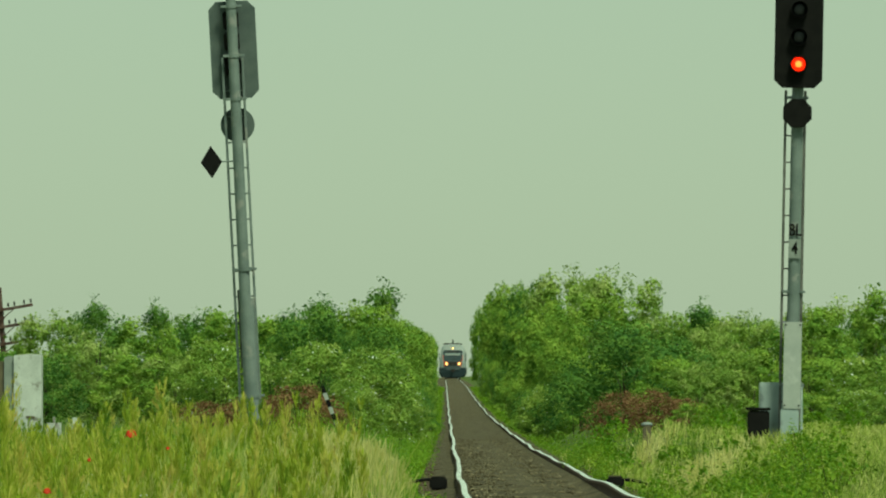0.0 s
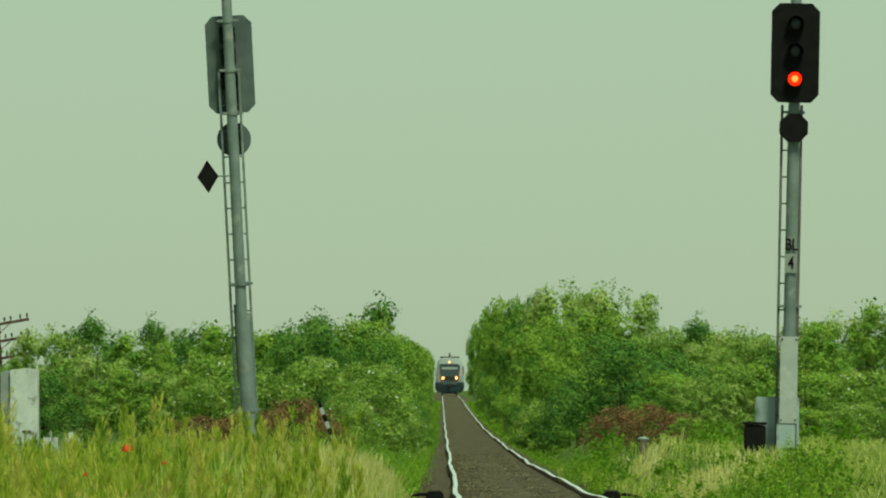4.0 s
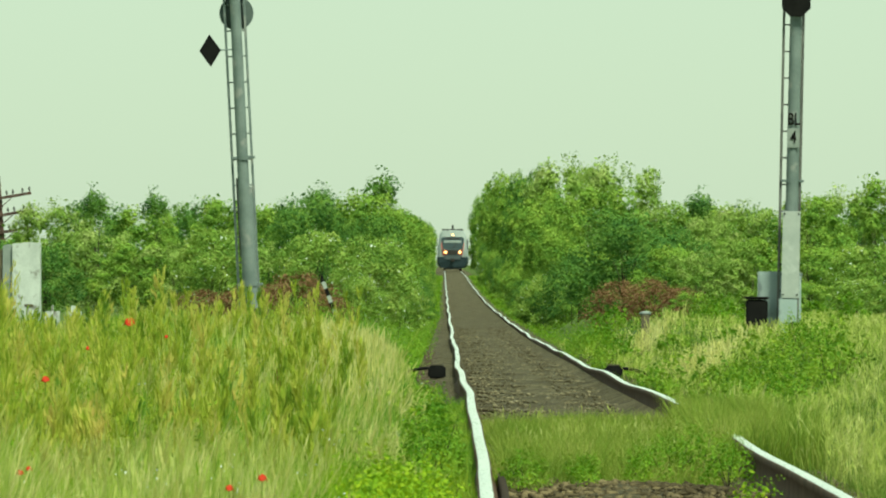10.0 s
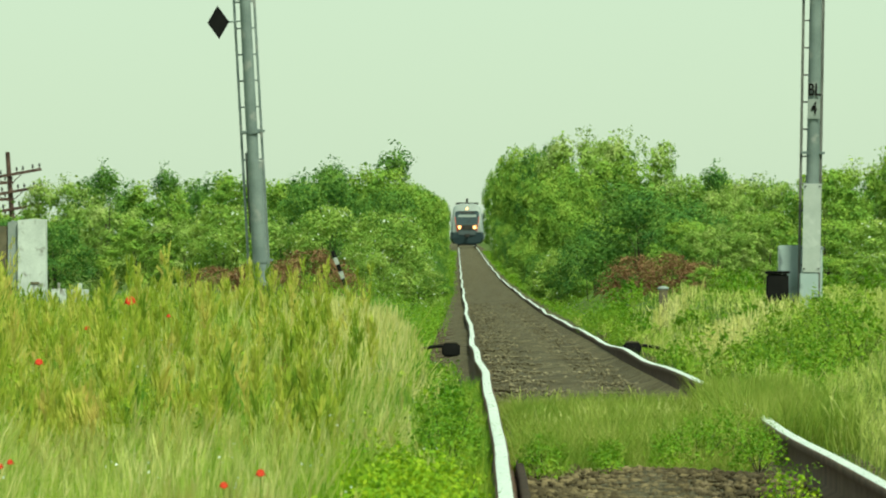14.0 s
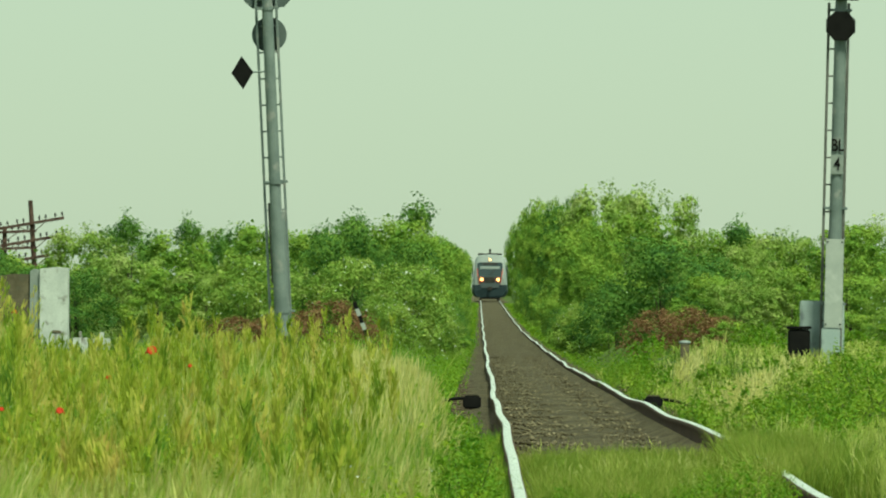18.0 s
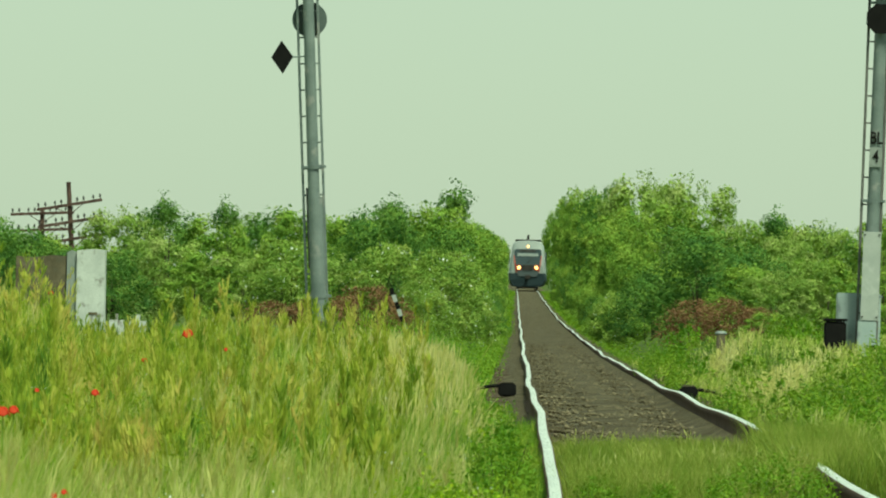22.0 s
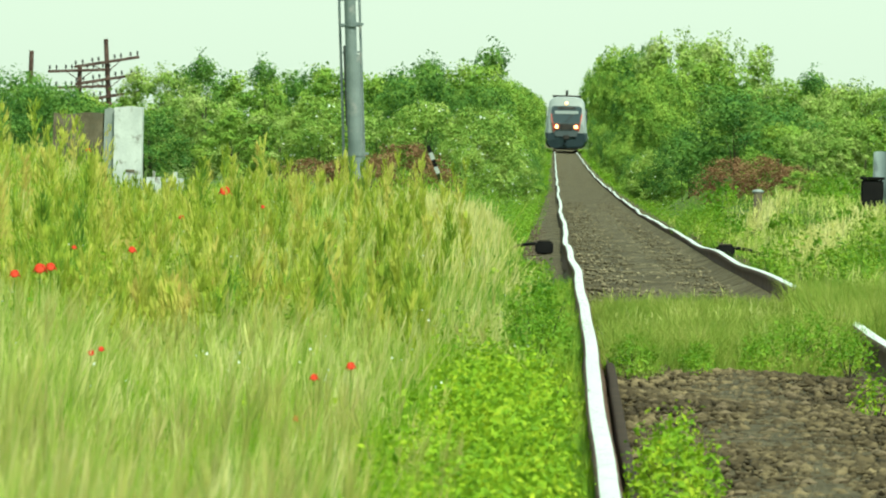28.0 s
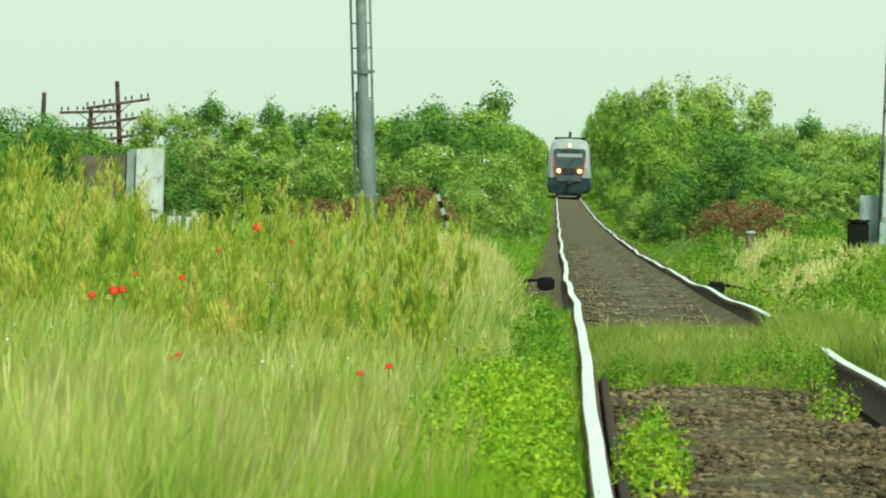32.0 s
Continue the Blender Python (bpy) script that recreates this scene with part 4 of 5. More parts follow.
def build_bird():
    bird = tagged(empty("bird", pose(-6.2, 470, 2.2)), "small dark bird flying over the hedges", "bird")
    b = bmesh.new()
    bmesh.ops.create_uvsphere(b, u_segments=12, v_segments=8, radius=0.05, matrix=Matrix.Diagonal((1.7, 0.9, 0.9, 1)))
    part("body", b, M_UNDER, bird, smooth=True)
    b = bmesh.new()
    bmesh.ops.create_uvsphere(b, u_segments=10, v_segments=6, radius=0.03, matrix=Matrix.Translation((0.095, 0, 0.015)))
    part("head", b, M_UNDER, bird, smooth=True)
    b = bmesh.new()
    prism(b, [(-0.07, -0.008), (-0.16, -0.012), (-0.16, 0.0), (-0.07, 0.012)], -0.02, 0.02)
    part("tail", b, M_UNDER, bird)
    for s in (-1, 1):
        b = bmesh.new()
        bmesh.ops.create_uvsphere(b, u_segments=10, v_segments=6, radius=0.5, matrix=Matrix.Translation((0, s * 0.10, 0.05)) @ Matrix.Rotation(radians(35 * s), 4, "X") @ Matrix.Diagonal((0.10, 0.22, 0.02, 1)))
        part("wing", b, M_UNDER, bird, smooth=True)
    return bird


# ---- meadow, weeds and stones ----
def wedge(n, y0, y1, seed, lo, hi):
    """n spots between two edges lo(y) and hi(y), thicker towards the camera."""
    r = np.random.default_rng(seed)
    y = np.exp(r.uniform(math.log(y0), math.log(y1), n))
    x = lo(y) + (hi(y) - lo(y)) * r.uniform(0, 1, n)
    return x, y, r


def tufts(x, y, r, per, spread):
    n = len(x)
    x = np.repeat(x, per) + r.normal(0, spread, n * per)
    y = np.repeat(y, per) + r.normal(0, spread * 2, n * per)
    return x, y


def patchy(x, y, scale, seed):
    """Smooth patches from 0 to 1 over the field."""
    a = np.sin(x * 1.9 / scale + seed) * np.cos(y * 0.43 / scale + 1.7 * seed) + np.sin(x * 0.8 / scale - y * 0.21 / scale + 2.3 * seed)
    return np.clip(a / 3 + 0.5, 0, 1)


def left_edge(y):
    return -(0.5 + 0.062 * y)


def rail_edge(y):
    """How near the grass comes to the left rail."""
    return np.interp(y, (20, 72, 80, 100, 109, 117, 150), (0.145, 0.145, 0.08, -0.02, -0.42, -0.22, -0.30))


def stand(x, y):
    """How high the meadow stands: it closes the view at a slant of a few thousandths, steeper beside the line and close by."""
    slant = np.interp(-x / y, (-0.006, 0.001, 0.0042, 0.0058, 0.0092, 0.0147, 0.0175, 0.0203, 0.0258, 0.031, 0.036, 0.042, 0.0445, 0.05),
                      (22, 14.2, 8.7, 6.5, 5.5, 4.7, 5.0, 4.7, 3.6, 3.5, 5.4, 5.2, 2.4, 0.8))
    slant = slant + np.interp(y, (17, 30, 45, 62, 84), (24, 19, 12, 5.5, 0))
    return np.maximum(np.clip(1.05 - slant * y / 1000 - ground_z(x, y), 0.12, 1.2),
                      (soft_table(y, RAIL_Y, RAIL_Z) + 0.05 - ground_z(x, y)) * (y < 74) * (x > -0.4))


def plumes(x, y, h, wx, wy, r, q=7, wide=(0.008, 0.020), fine=0.0042, seed=4):
    """Stalks with a soft head of fine bristles each, leaning by (wx, wy) parts of their height; arrays of four corners a piece."""
    base = np.stack([x, y, ground_z(x, y) - 0.02], 1)
    way = np.stack([wx, wy, 0 * x], 1) * (h + 0.25)[:, None]
    rise = np.stack([0 * x, 0 * x, h], 1)
    neck, top = base + rise * 0.60 + way * 0.36, base + rise + way * 1.10
    w = np.maximum(0.0028, 1.1 * y / 17600) * r.uniform(0.5, 1.4, len(x))
    stalk = spindles(base, neck + (top - neck) * 0.3, w, seed)
    many = len(x) * q
    t = np.tile(np.linspace(0, 0.62, q), len(x)) + r.uniform(-0.05, 0.05, many)
    a = r.uniform(0, 6.28, many)
    out = np.repeat(r.uniform(*wide, len(x)), q) * (1.1 - t)
    reach = np.repeat(top - neck, q, 0)
    low = np.repeat(neck, q, 0) + reach * t[:, None]
    high = low + reach * 0.42 + np.stack([np.cos(a) * out, np.sin(a) * out, 0 * a], 1)
    heads = spindles(low, high, np.maximum(fine, 1.3 * high[:, 1] / 17600) * r.uniform(0.6, 1.4, many), seed + 4)
    return stalk, heads


def build_meadow():
    # fresh green grass over the field, shorter beside the rail
    x, y, r = wedge(24000, 15.5, 170, 1, left_edge, rail_edge)
    full = (patchy(x, y, 0.45, 11) > 0.30) | (y < 48) | (-x / y < 0.008)
    x, y = x[full], y[full]
    x, y = tufts(x, y, r, 6, 0.045)
    x = np.minimum(x, rail_edge(y))
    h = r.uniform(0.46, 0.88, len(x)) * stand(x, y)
    w = np.maximum(0.0045, 1.6 * y / 17600) * r.uniform(0.5, 1.4, len(x))
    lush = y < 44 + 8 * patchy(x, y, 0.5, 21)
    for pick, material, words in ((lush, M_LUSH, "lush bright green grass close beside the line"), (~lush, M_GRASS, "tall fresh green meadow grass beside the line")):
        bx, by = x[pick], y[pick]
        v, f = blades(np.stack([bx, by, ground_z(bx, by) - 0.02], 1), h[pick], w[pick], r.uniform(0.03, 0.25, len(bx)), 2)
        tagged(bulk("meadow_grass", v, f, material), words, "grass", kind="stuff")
    # ripe pale grass in drifts, each tuft leaning one way, with soft feathery heads
    x, y, r = wedge(5600, 15.5, 150, 3, left_edge, lambda y: rail_edge(y) - 0.22)
    u = -x / y
    drift = patchy(x, y, 1.1, 2) + 0.62 * np.exp(-((u - 0.011) / 0.009) ** 2) * np.clip((y - 52) / 25, 0, 1) - 0.8 * ((y < 46) & (x > -0.6)) + 0.06 * (y < 46) - 0.16 * np.clip((u - 0.028) / 0.006, 0, 1) * (y > 46)
    keep = drift > 0.46
    x, y = x[keep], y[keep]
    per = 5
    tall = np.repeat(r.uniform(0.74, 1.04, len(x)) * np.interp(-x / y, (0.016, 0.024), (1.0, 0.96)), per)
    wx, wy = np.repeat(r.normal(0.04, 0.06, len(x)), per), np.repeat(r.normal(0, 0.06, len(x)), per)
    x, y = tufts(x, y, r, per, 0.07)
    x = np.minimum(x, rail_edge(y) - 0.12)
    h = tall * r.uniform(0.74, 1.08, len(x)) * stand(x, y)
    q = 9
    stalk, heads = plumes(x, y, h, wx + r.normal(0, 0.06, len(x)), wy, r, q, (0.010, 0.026))
    bleached = (np.exp(-((-x / y - 0.011) / 0.008) ** 2) * np.clip((y - 50) / 22, 0, 1) > r.uniform(0.12, 0.85, len(x))) | (r.uniform(0, 1, len(x)) < 0.16)
    for pick, material, name, words in ((bleached, M_PALE, "bleached_grass", "bleached straw-coloured grass with feathery heads"), (~bleached, M_STRAW, "ripe_grass", "pale ripe grass with feathery heads")):
        of_heads = np.repeat(pick, q)
        v, f = join([(stalk[0].reshape(-1, 4, 3)[pick].reshape(-1, 3), quads(pick.sum())), (heads[0].reshape(-1, 4, 3)[of_heads].reshape(-1, 3), quads(of_heads.sum()))])
        tagged(bulk(name, v, f, material), words, "grass", kind="stuff")
    # open panicles of tan seed in loose drifts close by
    x, y, r = wedge(270, 17, 62, 23, left_edge, lambda y: rail_edge(y) - 0.45)
    keep = patchy(x, y, 0.5, 7) + 0.25 * (y < 30) > 0.55
    x, y = tufts(x[keep], y[keep], r, 4, 0.09)
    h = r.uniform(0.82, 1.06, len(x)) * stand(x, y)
    stalk, heads = plumes(x, y, h, r.normal(0.02, 0.05, len(x)), r.normal(0, 0.06, len(x)), r, 26, (0.020, 0.050), 0.0036, 24)
    v, f = join([stalk, heads])
    tagged(bulk("tan_panicle_grass", v, f, M_TAN), "tall grass with open tan seed panicles", "grass", kind="stuff")
    # tall spires of weeds, in drifts: side shoots that rise round a stem, thick with small leaves
    x, y, r = wedge(760, 48, 108, 5, left_edge, lambda y: rail_edge(y) - 0.75)
    u = -x / y
    keep = patchy(x, y, 0.8, 4) + 0.35 * np.exp(-((u - 0.018) / 0.004) ** 2) + 9.0 * (u - 0.024) > 0.54
    x, y = x[keep], y[keep]
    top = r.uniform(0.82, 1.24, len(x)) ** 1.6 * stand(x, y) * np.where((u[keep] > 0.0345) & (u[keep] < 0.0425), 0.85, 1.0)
    n, q = 28, 9
    t = r.uniform(0.15, 0.97, (len(x), n)) ** 0.85
    a = r.uniform(0, 6.28, t.shape)
    wide = (0.125 * np.clip(1.05 - t, 0, 1) ** 0.8 + 0.012) * (r.uniform(0.7, 1.3, len(x)) * np.interp(u[keep], (0.02, 0.045), (0.8, 1.35)))[:, None]
    long = (0.07 + 0.12 * (1 - t)) * r.uniform(0.7, 1.3, t.shape)
    e = np.linspace(0.1, 1, q)
    out = wide[:, :, None] * e ** 0.7
    bend = r.normal(0, 0.06, (len(x), 1, 1)) * t[:, :, None] ** 2
    cx = x[:, None, None] + np.cos(a)[:, :, None] * out + bend
    cy = y[:, None, None] + np.sin(a)[:, :, None] * out
    cz = ground_z(x, y)[:, None, None] + t[:, :, None] * top[:, None, None] + long[:, :, None] * e
    c = np.stack([cx, cy, cz], 3).reshape(-1, 3) + r.normal(0, 0.007, (cx.size, 3))
    d = np.stack([np.cos(a), np.sin(a), 0 * a + 3.4], 2)[:, :, None, :].repeat(q, 2).reshape(-1, 3) * 0.017 * r.uniform(0.6, 1.4, (len(c), 1))
    spire = spindles(c - d / 2, c + d / 2, np.maximum(0.010, 1.6 * c[:, 1] / 17600) * r.uniform(0.6, 1.4, len(c)), 6)
    stem = blades(np.stack([x, y, ground_z(x, y) - 0.02], 1), top, 0 * x + 0.014, 0 * x + 0.03, 7)
    v, f = join([spire, stem])
    tagged(bulk("tall_weeds", v, f, M_HERB), "yellow-green spires of tall flowering weeds", "weeds", kind="stuff")
    # leafy stems in loose groups: slim leaves all the way up, thickest towards the field
    x, y, r = wedge(300, 46, 96, 27, left_edge, lambda y: rail_edge(y) - 0.8)
    keep = patchy(x, y, 0.6, 15) + 14.0 * (-x / y - 0.030) > 0.42
    x, y = x[keep], y[keep]
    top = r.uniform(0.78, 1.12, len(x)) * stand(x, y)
    n = 64
    t = np.sort(r.uniform(0.12, 1.0, (len(x), n)), 1)
    a = r.uniform(0, 6.28, t.shape)
    wide = (0.085 * np.clip(1.12 - t, 0, 1) ** 0.7) * r.uniform(0.4, 1.1, t.shape)
    bend = r.normal(0, 0.05, (len(x), 2))
    c = np.stack([x[:, None] + np.cos(a) * wide + bend[:, :1] * t ** 2, y[:, None] + np.sin(a) * wide + bend[:, 1:] * t ** 2, (ground_z(x, y) + 0 * x)[:, None] + t * top[:, None]], 2).reshape(-1, 3)
    long = np.maximum(0.036, 2.6 * c[:, 1] / 17600) * r.uniform(0.6, 1.3, len(c)) * (1.2 - 0.5 * t.ravel())
    leaves = leaf_quads(c, long, 28, -0.7, 0.36)
    stem = blades(np.stack([x, y, ground_z(x, y) - 0.02], 1), top, 0 * x + 0.010, 0 * x + 0.03, 29)
    v, f = join([leaves, stem])
    tagged(bulk("leafy_stems", v, f, M_STEMS), "tall fresh leafy stems among the grass", "weeds", kind="stuff")
    # broad-leaved herbs between them
    x, y, r = wedge(1900, 36, 110, 9, left_edge, lambda y: rail_edge(y) - 0.3)
    keep = patchy(x, y, 0.7, 8) > 0.58
    x, y = tufts(x[keep], y[keep], r, 14, 0.09)
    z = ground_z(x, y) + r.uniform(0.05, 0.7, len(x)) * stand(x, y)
    v, f = leaf_quads(np.stack([x, y, z], 1), np.maximum(0.045, 3.5 * y / 17600) * r.uniform(0.6, 1.3, len(x)), 10, -0.2, 0.5)
    tagged(bulk("broad_herbs", v, f, M_BRAMBLE), "broad-leaved green herbs among the grass", "weeds", kind="stuff")
    # small white flowers
    x, y, r = wedge(70, 34, 110, 19, left_edge, lambda y: rail_edge(y) - 0.1)
    x, y = tufts(x, y, r, 3, 0.04)
    z = ground_z(x, y) + r.uniform(0.75, 0.92, len(x)) * stand(x, y)
    v, f = leaf_quads(np.stack([x, y, z], 1), np.maximum(0.011, 2.4 * y / 17600) * r.uniform(0.7, 1.2, len(x)), 20, 0, 0.9)
    tagged(bulk("white_flowers", v, f, M_PETAL), "tiny white flowers scattered in the meadow", "flowers", kind="stuff")


def build_rough_grass():
    """Thinner rough grass over the rest of the land beside the line."""
    r = np.random.default_rng(61)
    n = 40000
    x, y = r.uniform(-17, 19, n), r.uniform(-25, 260, n)
    keep = (x < -0.7) | (x > 2.7)
    keep &= (np.abs(x) > 1.5) | (y > 20)
    keep &= (x < left_edge(y)) | (x > 1.6 + 0.058 * y) | (y < 17)
    x, y = x[keep], y[keep]
    h = r.uniform(0.15, 0.40, len(x))
    v, f = blades(np.stack([x, y, ground_z(x, y) - 0.02], 1), h, r.uniform(0.02, 0.05, len(x)), r.uniform(0.1, 0.6, len(x)), 62)
    tagged(bulk("rough_grass", v, f, M_GRASS), "rough green grass on the land beside the line", "grass", kind="stuff")


def build_right_side():
    # turf, taller away from the rail and in patches
    x, y, r = wedge(11000, 30, 230, 11, lambda y: 0 * y + 1.90, lambda y: 1.6 + 0.058 * y)
    x, y = tufts(x, y, r, 6, 0.06)
    h = r.uniform(0.08, 0.30, len(x)) * np.clip(0.4 + (x - 1.9) * 0.6, 0.35, 1) * (0.45 + 0.9 * patchy(x, y, 0.45, 5)) * np.interp(y, (50, 70, 120, 160), (1.25, 1.15, 0.8, 0.55))
    w = np.maximum(0.0045, 1.7 * y / 17600) * r.uniform(0.6, 1.4, len(x))
    v, f = blades(np.stack([x, y, ground_z(x, y) - 0.02], 1), h, w, r.uniform(0.1, 0.7, len(x)), 12)
    tagged(bulk("verge_grass", v, f, M_VERGE), "green grass on the verge across the line", "grass", kind="stuff")
    # drifts of ripe grass with soft heads
    x, y, r = wedge(3000, 48, 185, 13, lambda y: 0 * y + 2.15, lambda y: 1.6 + 0.058 * y)
    keep = patchy(x, y, 0.55, 6) + 0.16 * (y > 118) + 0.12 * (y < 72) > 0.52
    x, y = tufts(x[keep], y[keep], r, 8, 0.07)
    h = r.uniform(0.16, 0.40, len(x)) * np.interp(y, (60, 110, 150), (1.15, 1.0, 0.8))
    stalk, heads = plumes(x, y, h, r.normal(0.03, 0.12, len(x)), r.normal(0, 0.1, len(x)), r, 7, (0.012, 0.032), 0.005, 14)
    v, f = join([stalk, heads])
    tagged(bulk("ripe_grass", v, f, M_STRAW), "pale ripe grass tufts on the verge", "grass", kind="stuff")
    # the bleached clumps before the signal
    n = 1500
    k = r.choice(5, n, p=(0.42, 0.18, 0.14, 0.12, 0.14))
    x = np.array((3.10, 2.62, 3.75, 2.45, 3.02))[k] + r.normal(0, 0.17, n)
    y = np.array((117.5, 128.0, 124.0, 140.0, 145.5))[k] + r.normal(0, 1.8, n)
    h = np.array((0.42, 0.26, 0.34, 0.22, 0.58))[k] * r.uniform(0.6, 1.1, n)
    stalk, heads = plumes(x, y, h, r.normal(0.0, 0.09, n), r.normal(0, 0.1, n), r, 6, (0.010, 0.026), 0.005, 34)
    v, f = join([stalk, heads])
    tagged(bulk("bleached_grass", v, f, M_PALE), "bleached straw-coloured clumps of grass on the verge", "grass", kind="stuff")


def build_line_weeds():
    """Low weeds along the foot of the hedges."""
    r = np.random.default_rng(17)
    n = 44000
    y = np.exp(r.uniform(math.log(76), math.log(760), n))
    left = r.uniform(0, 1, n) < 0.5
    near = np.abs(r.normal(0, 0.55, n)) - np.where(r.uniform(0, 1, n) < 0.12, 0.14, 0.0)
    x = np.where(left, np.interp(y, (76, 98, 110, 150, 280), (0.0, -0.10, -0.34, -0.28, -0.10)) - near, np.interp(y, (108, 280), (2.15, 2.03)) + near)
    h = r.uniform(0.10, 0.42, n) * np.clip(0.3 + near, 0.3, 1.3)
    w = np.maximum(0.008, 2.2 * y / 17600)
    c = np.stack([x, y, ground_z(x, y) + h * r.uniform(0, 1, n)], 1)
    v, f = leaf_quads(c, np.maximum(0.04, 3.6 * y / 17600) * r.uniform(0.5, 1.3, n), 18, 0, 0.5)
    tagged(bulk("line_weeds", v, f, M_WEED), "low green weeds at the edge of the ballast", "weeds", kind="stuff")
    n = 40000
    y = np.exp(r.uniform(math.log(108), math.log(320), n))
    left = r.uniform(0, 1, n) < 0.78
    x = np.where(left, -0.30 - 2.6 * r.uniform(0, 1, n) ** 1.5, 2.15 + 3.6 * r.uniform(0, 1, n))
    h = (0.10 + 0.38 * patchy(x, y, 0.5, 9)) * np.clip(np.abs(x - TRACK_X) - 0.9, 0.3, 1) * np.where(left, 1.0, 0.55)
    c = np.stack([x, y, ground_z(x, y) + h * r.uniform(0, 1, n) ** 0.7], 1)
    v, f = leaf_quads(c, np.maximum(0.04, 3.2 * y / 17600) * r.uniform(0.5, 1.3, n), 19, 0, 0.5, r.normal(0, 0.4, (n, 3)) + np.array([0, -0.25, 0.9]))
    tagged(bulk("soil_weeds", v, f, M_WEED), "bright low weeds on the soil below the hedges", "weeds", kind="stuff")


def build_track_grass():
    # a fringe along the outer side of the near rail
    r = np.random.default_rng(25)
    n = 5200
    y = r.uniform(19, 77, n)
    y = np.where((y > 45) & (y < 51) & (r.uniform(0, 1, n) < 0.8), y + 9, y)
    x = rail_x(y, -1) - 0.045 - 0.26 * r.uniform(0, 1, n) ** 1.5
    z = ground_z(x, y)
    h = soft_table(y, RAIL_Y, RAIL_Z) - z + r.uniform(-0.09, 0.02, n)
    v, f = blades(np.stack([x, y, z], 1), h, r.uniform(0.004, 0.009, n), r.uniform(0.05, 0.3, n), 26)
    tagged(bulk("rail_fringe_grass", v, f, M_GRASS), "green grass crowding against the near rail", "grass", kind="stuff")
    # the overgrown crossing between the rails
    r = np.random.default_rng(21)
    n = 40000
    y = r.uniform(50.0, 68, n)
    x = r.uniform(TRACK_X - 0.66, TRACK_X + 0.66, n)
    front = 50.2 + 1.6 * np.clip(x - 0.3, 0, 1.3) + 0.35 * np.sin(x * 9) + 0.2 * np.sin(x * 23)
    y = np.maximum(y, front + r.uniform(0, 2, n))
    edge = np.clip((y - front + 0.6) / 2.0, 0.3, 1)
    h = r.uniform(0.05, 0.25, n) * np.interp(y, (56, 67), (1.0, 0.85)) * edge * (0.7 + 0.5 * patchy(x, y, 0.35, 3))
    z = soft_table(y, RAIL_Y, RAIL_Z) - 0.21
    v, f = blades(np.stack([x, y, z], 1), h, r.uniform(0.003, 0.007, n), r.uniform(0.1, 0.9, n), 22)
    tagged(bulk("crossing_grass", v, f, M_TURF), "short grass grown over the track between the rails", "grass", kind="stuff")
    # ripe heads over it
    m = 1300
    y = r.uniform(53, 69, m)
    x = r.uniform(TRACK_X - 0.6, TRACK_X + 1.1, m)
    keep = ((x < 1.55) | (y > 56.5)) & (patchy(x, y, 0.35, 13) > 0.35)
    x, y = x[keep], y[keep]
    stalk, heads = plumes(x, y, r.uniform(0.10, 0.25, len(x)), r.normal(0, 0.07, len(x)), r.normal(0, 0.07, len(x)), r, 5, (0.006, 0.016), 0.003, 44)
    v, f = join([stalk, heads])
    tagged(bulk("ripe_grass", v, f, M_STRAW), "thin ripe grass heads over the crossing", "grass", kind="stuff")
    # grass over the far rail there and on its outer side
    n = 11000
    y = r.uniform(56.2, 67.0, n)
    x = r.uniform(1.56, 2.2, n)
    z = soft_table(y, RAIL_Y, RAIL_Z) - 0.2
    v, f = blades(np.stack([x, y, z], 1), r.uniform(0.18, 0.36, n), r.uniform(0.004, 0.008, n), r.uniform(0.1, 0.7, n), 24)
    tagged(bulk("crossing_grass", v, f, M_TURF), "grass hanging over the outer side of the rail", "grass", kind="stuff")


def leafy_shrub(x, y, rx, ry, h, count, leaf, seed, label, material=None):
    r = np.random.default_rng(seed)
    thing = tagged(empty("bramble", pose(x, y, float(ground_z(x, y)))), label, "shrub")
    b = bmesh.new()
    for i in range(12):
        a = r.uniform(0, 6.28)
        tube(b, (0, 0, -0.02), (rx * 0.7 * math.cos(a), ry * 0.7 * math.sin(a), h * r.uniform(0.5, 0.9)), 0.003, 0.0012, 5)
    part("stem", b, M_BARK, thing)["kind"] = "stuff"
    # many small sprigs, each with a handful of leaves
    sprigs = count // 9
    d = r.normal(size=(sprigs, 3))
    d /= np.linalg.norm(d, axis=1, keepdims=True)
    k = r.uniform(0.35, 1.0, sprigs) ** 0.4
    c = d * k[:, None] * np.array([rx, ry, h])
    c[:, 2] = np.abs(c[:, 2]) * r.uniform(0.75, 1.15, sprigs)
    t = np.tile(np.linspace(0, 1, 9), sprigs)
    way = np.repeat(r.normal(0, 0.35, (sprigs, 3)) + np.array([0, 0, 0.9]), 9, 0)
    c = np.repeat(c, 9, 0) + way * (t * 0.095)[:, None] + r.normal(0, 0.015, (sprigs * 9, 3))
    v, f = leaf_quads(c, leaf * (1.15 - 0.6 * t) * r.uniform(0.6, 1.2, len(c)), seed + 1, -0.4, 0.5, np.repeat(d, 9, 0) * 0.8 + np.array([0, 0, 0.6]) + r.normal(0, 0.5, c.shape))
    bulk("foliage", v, f, material or M_BRAMBLE, thing)


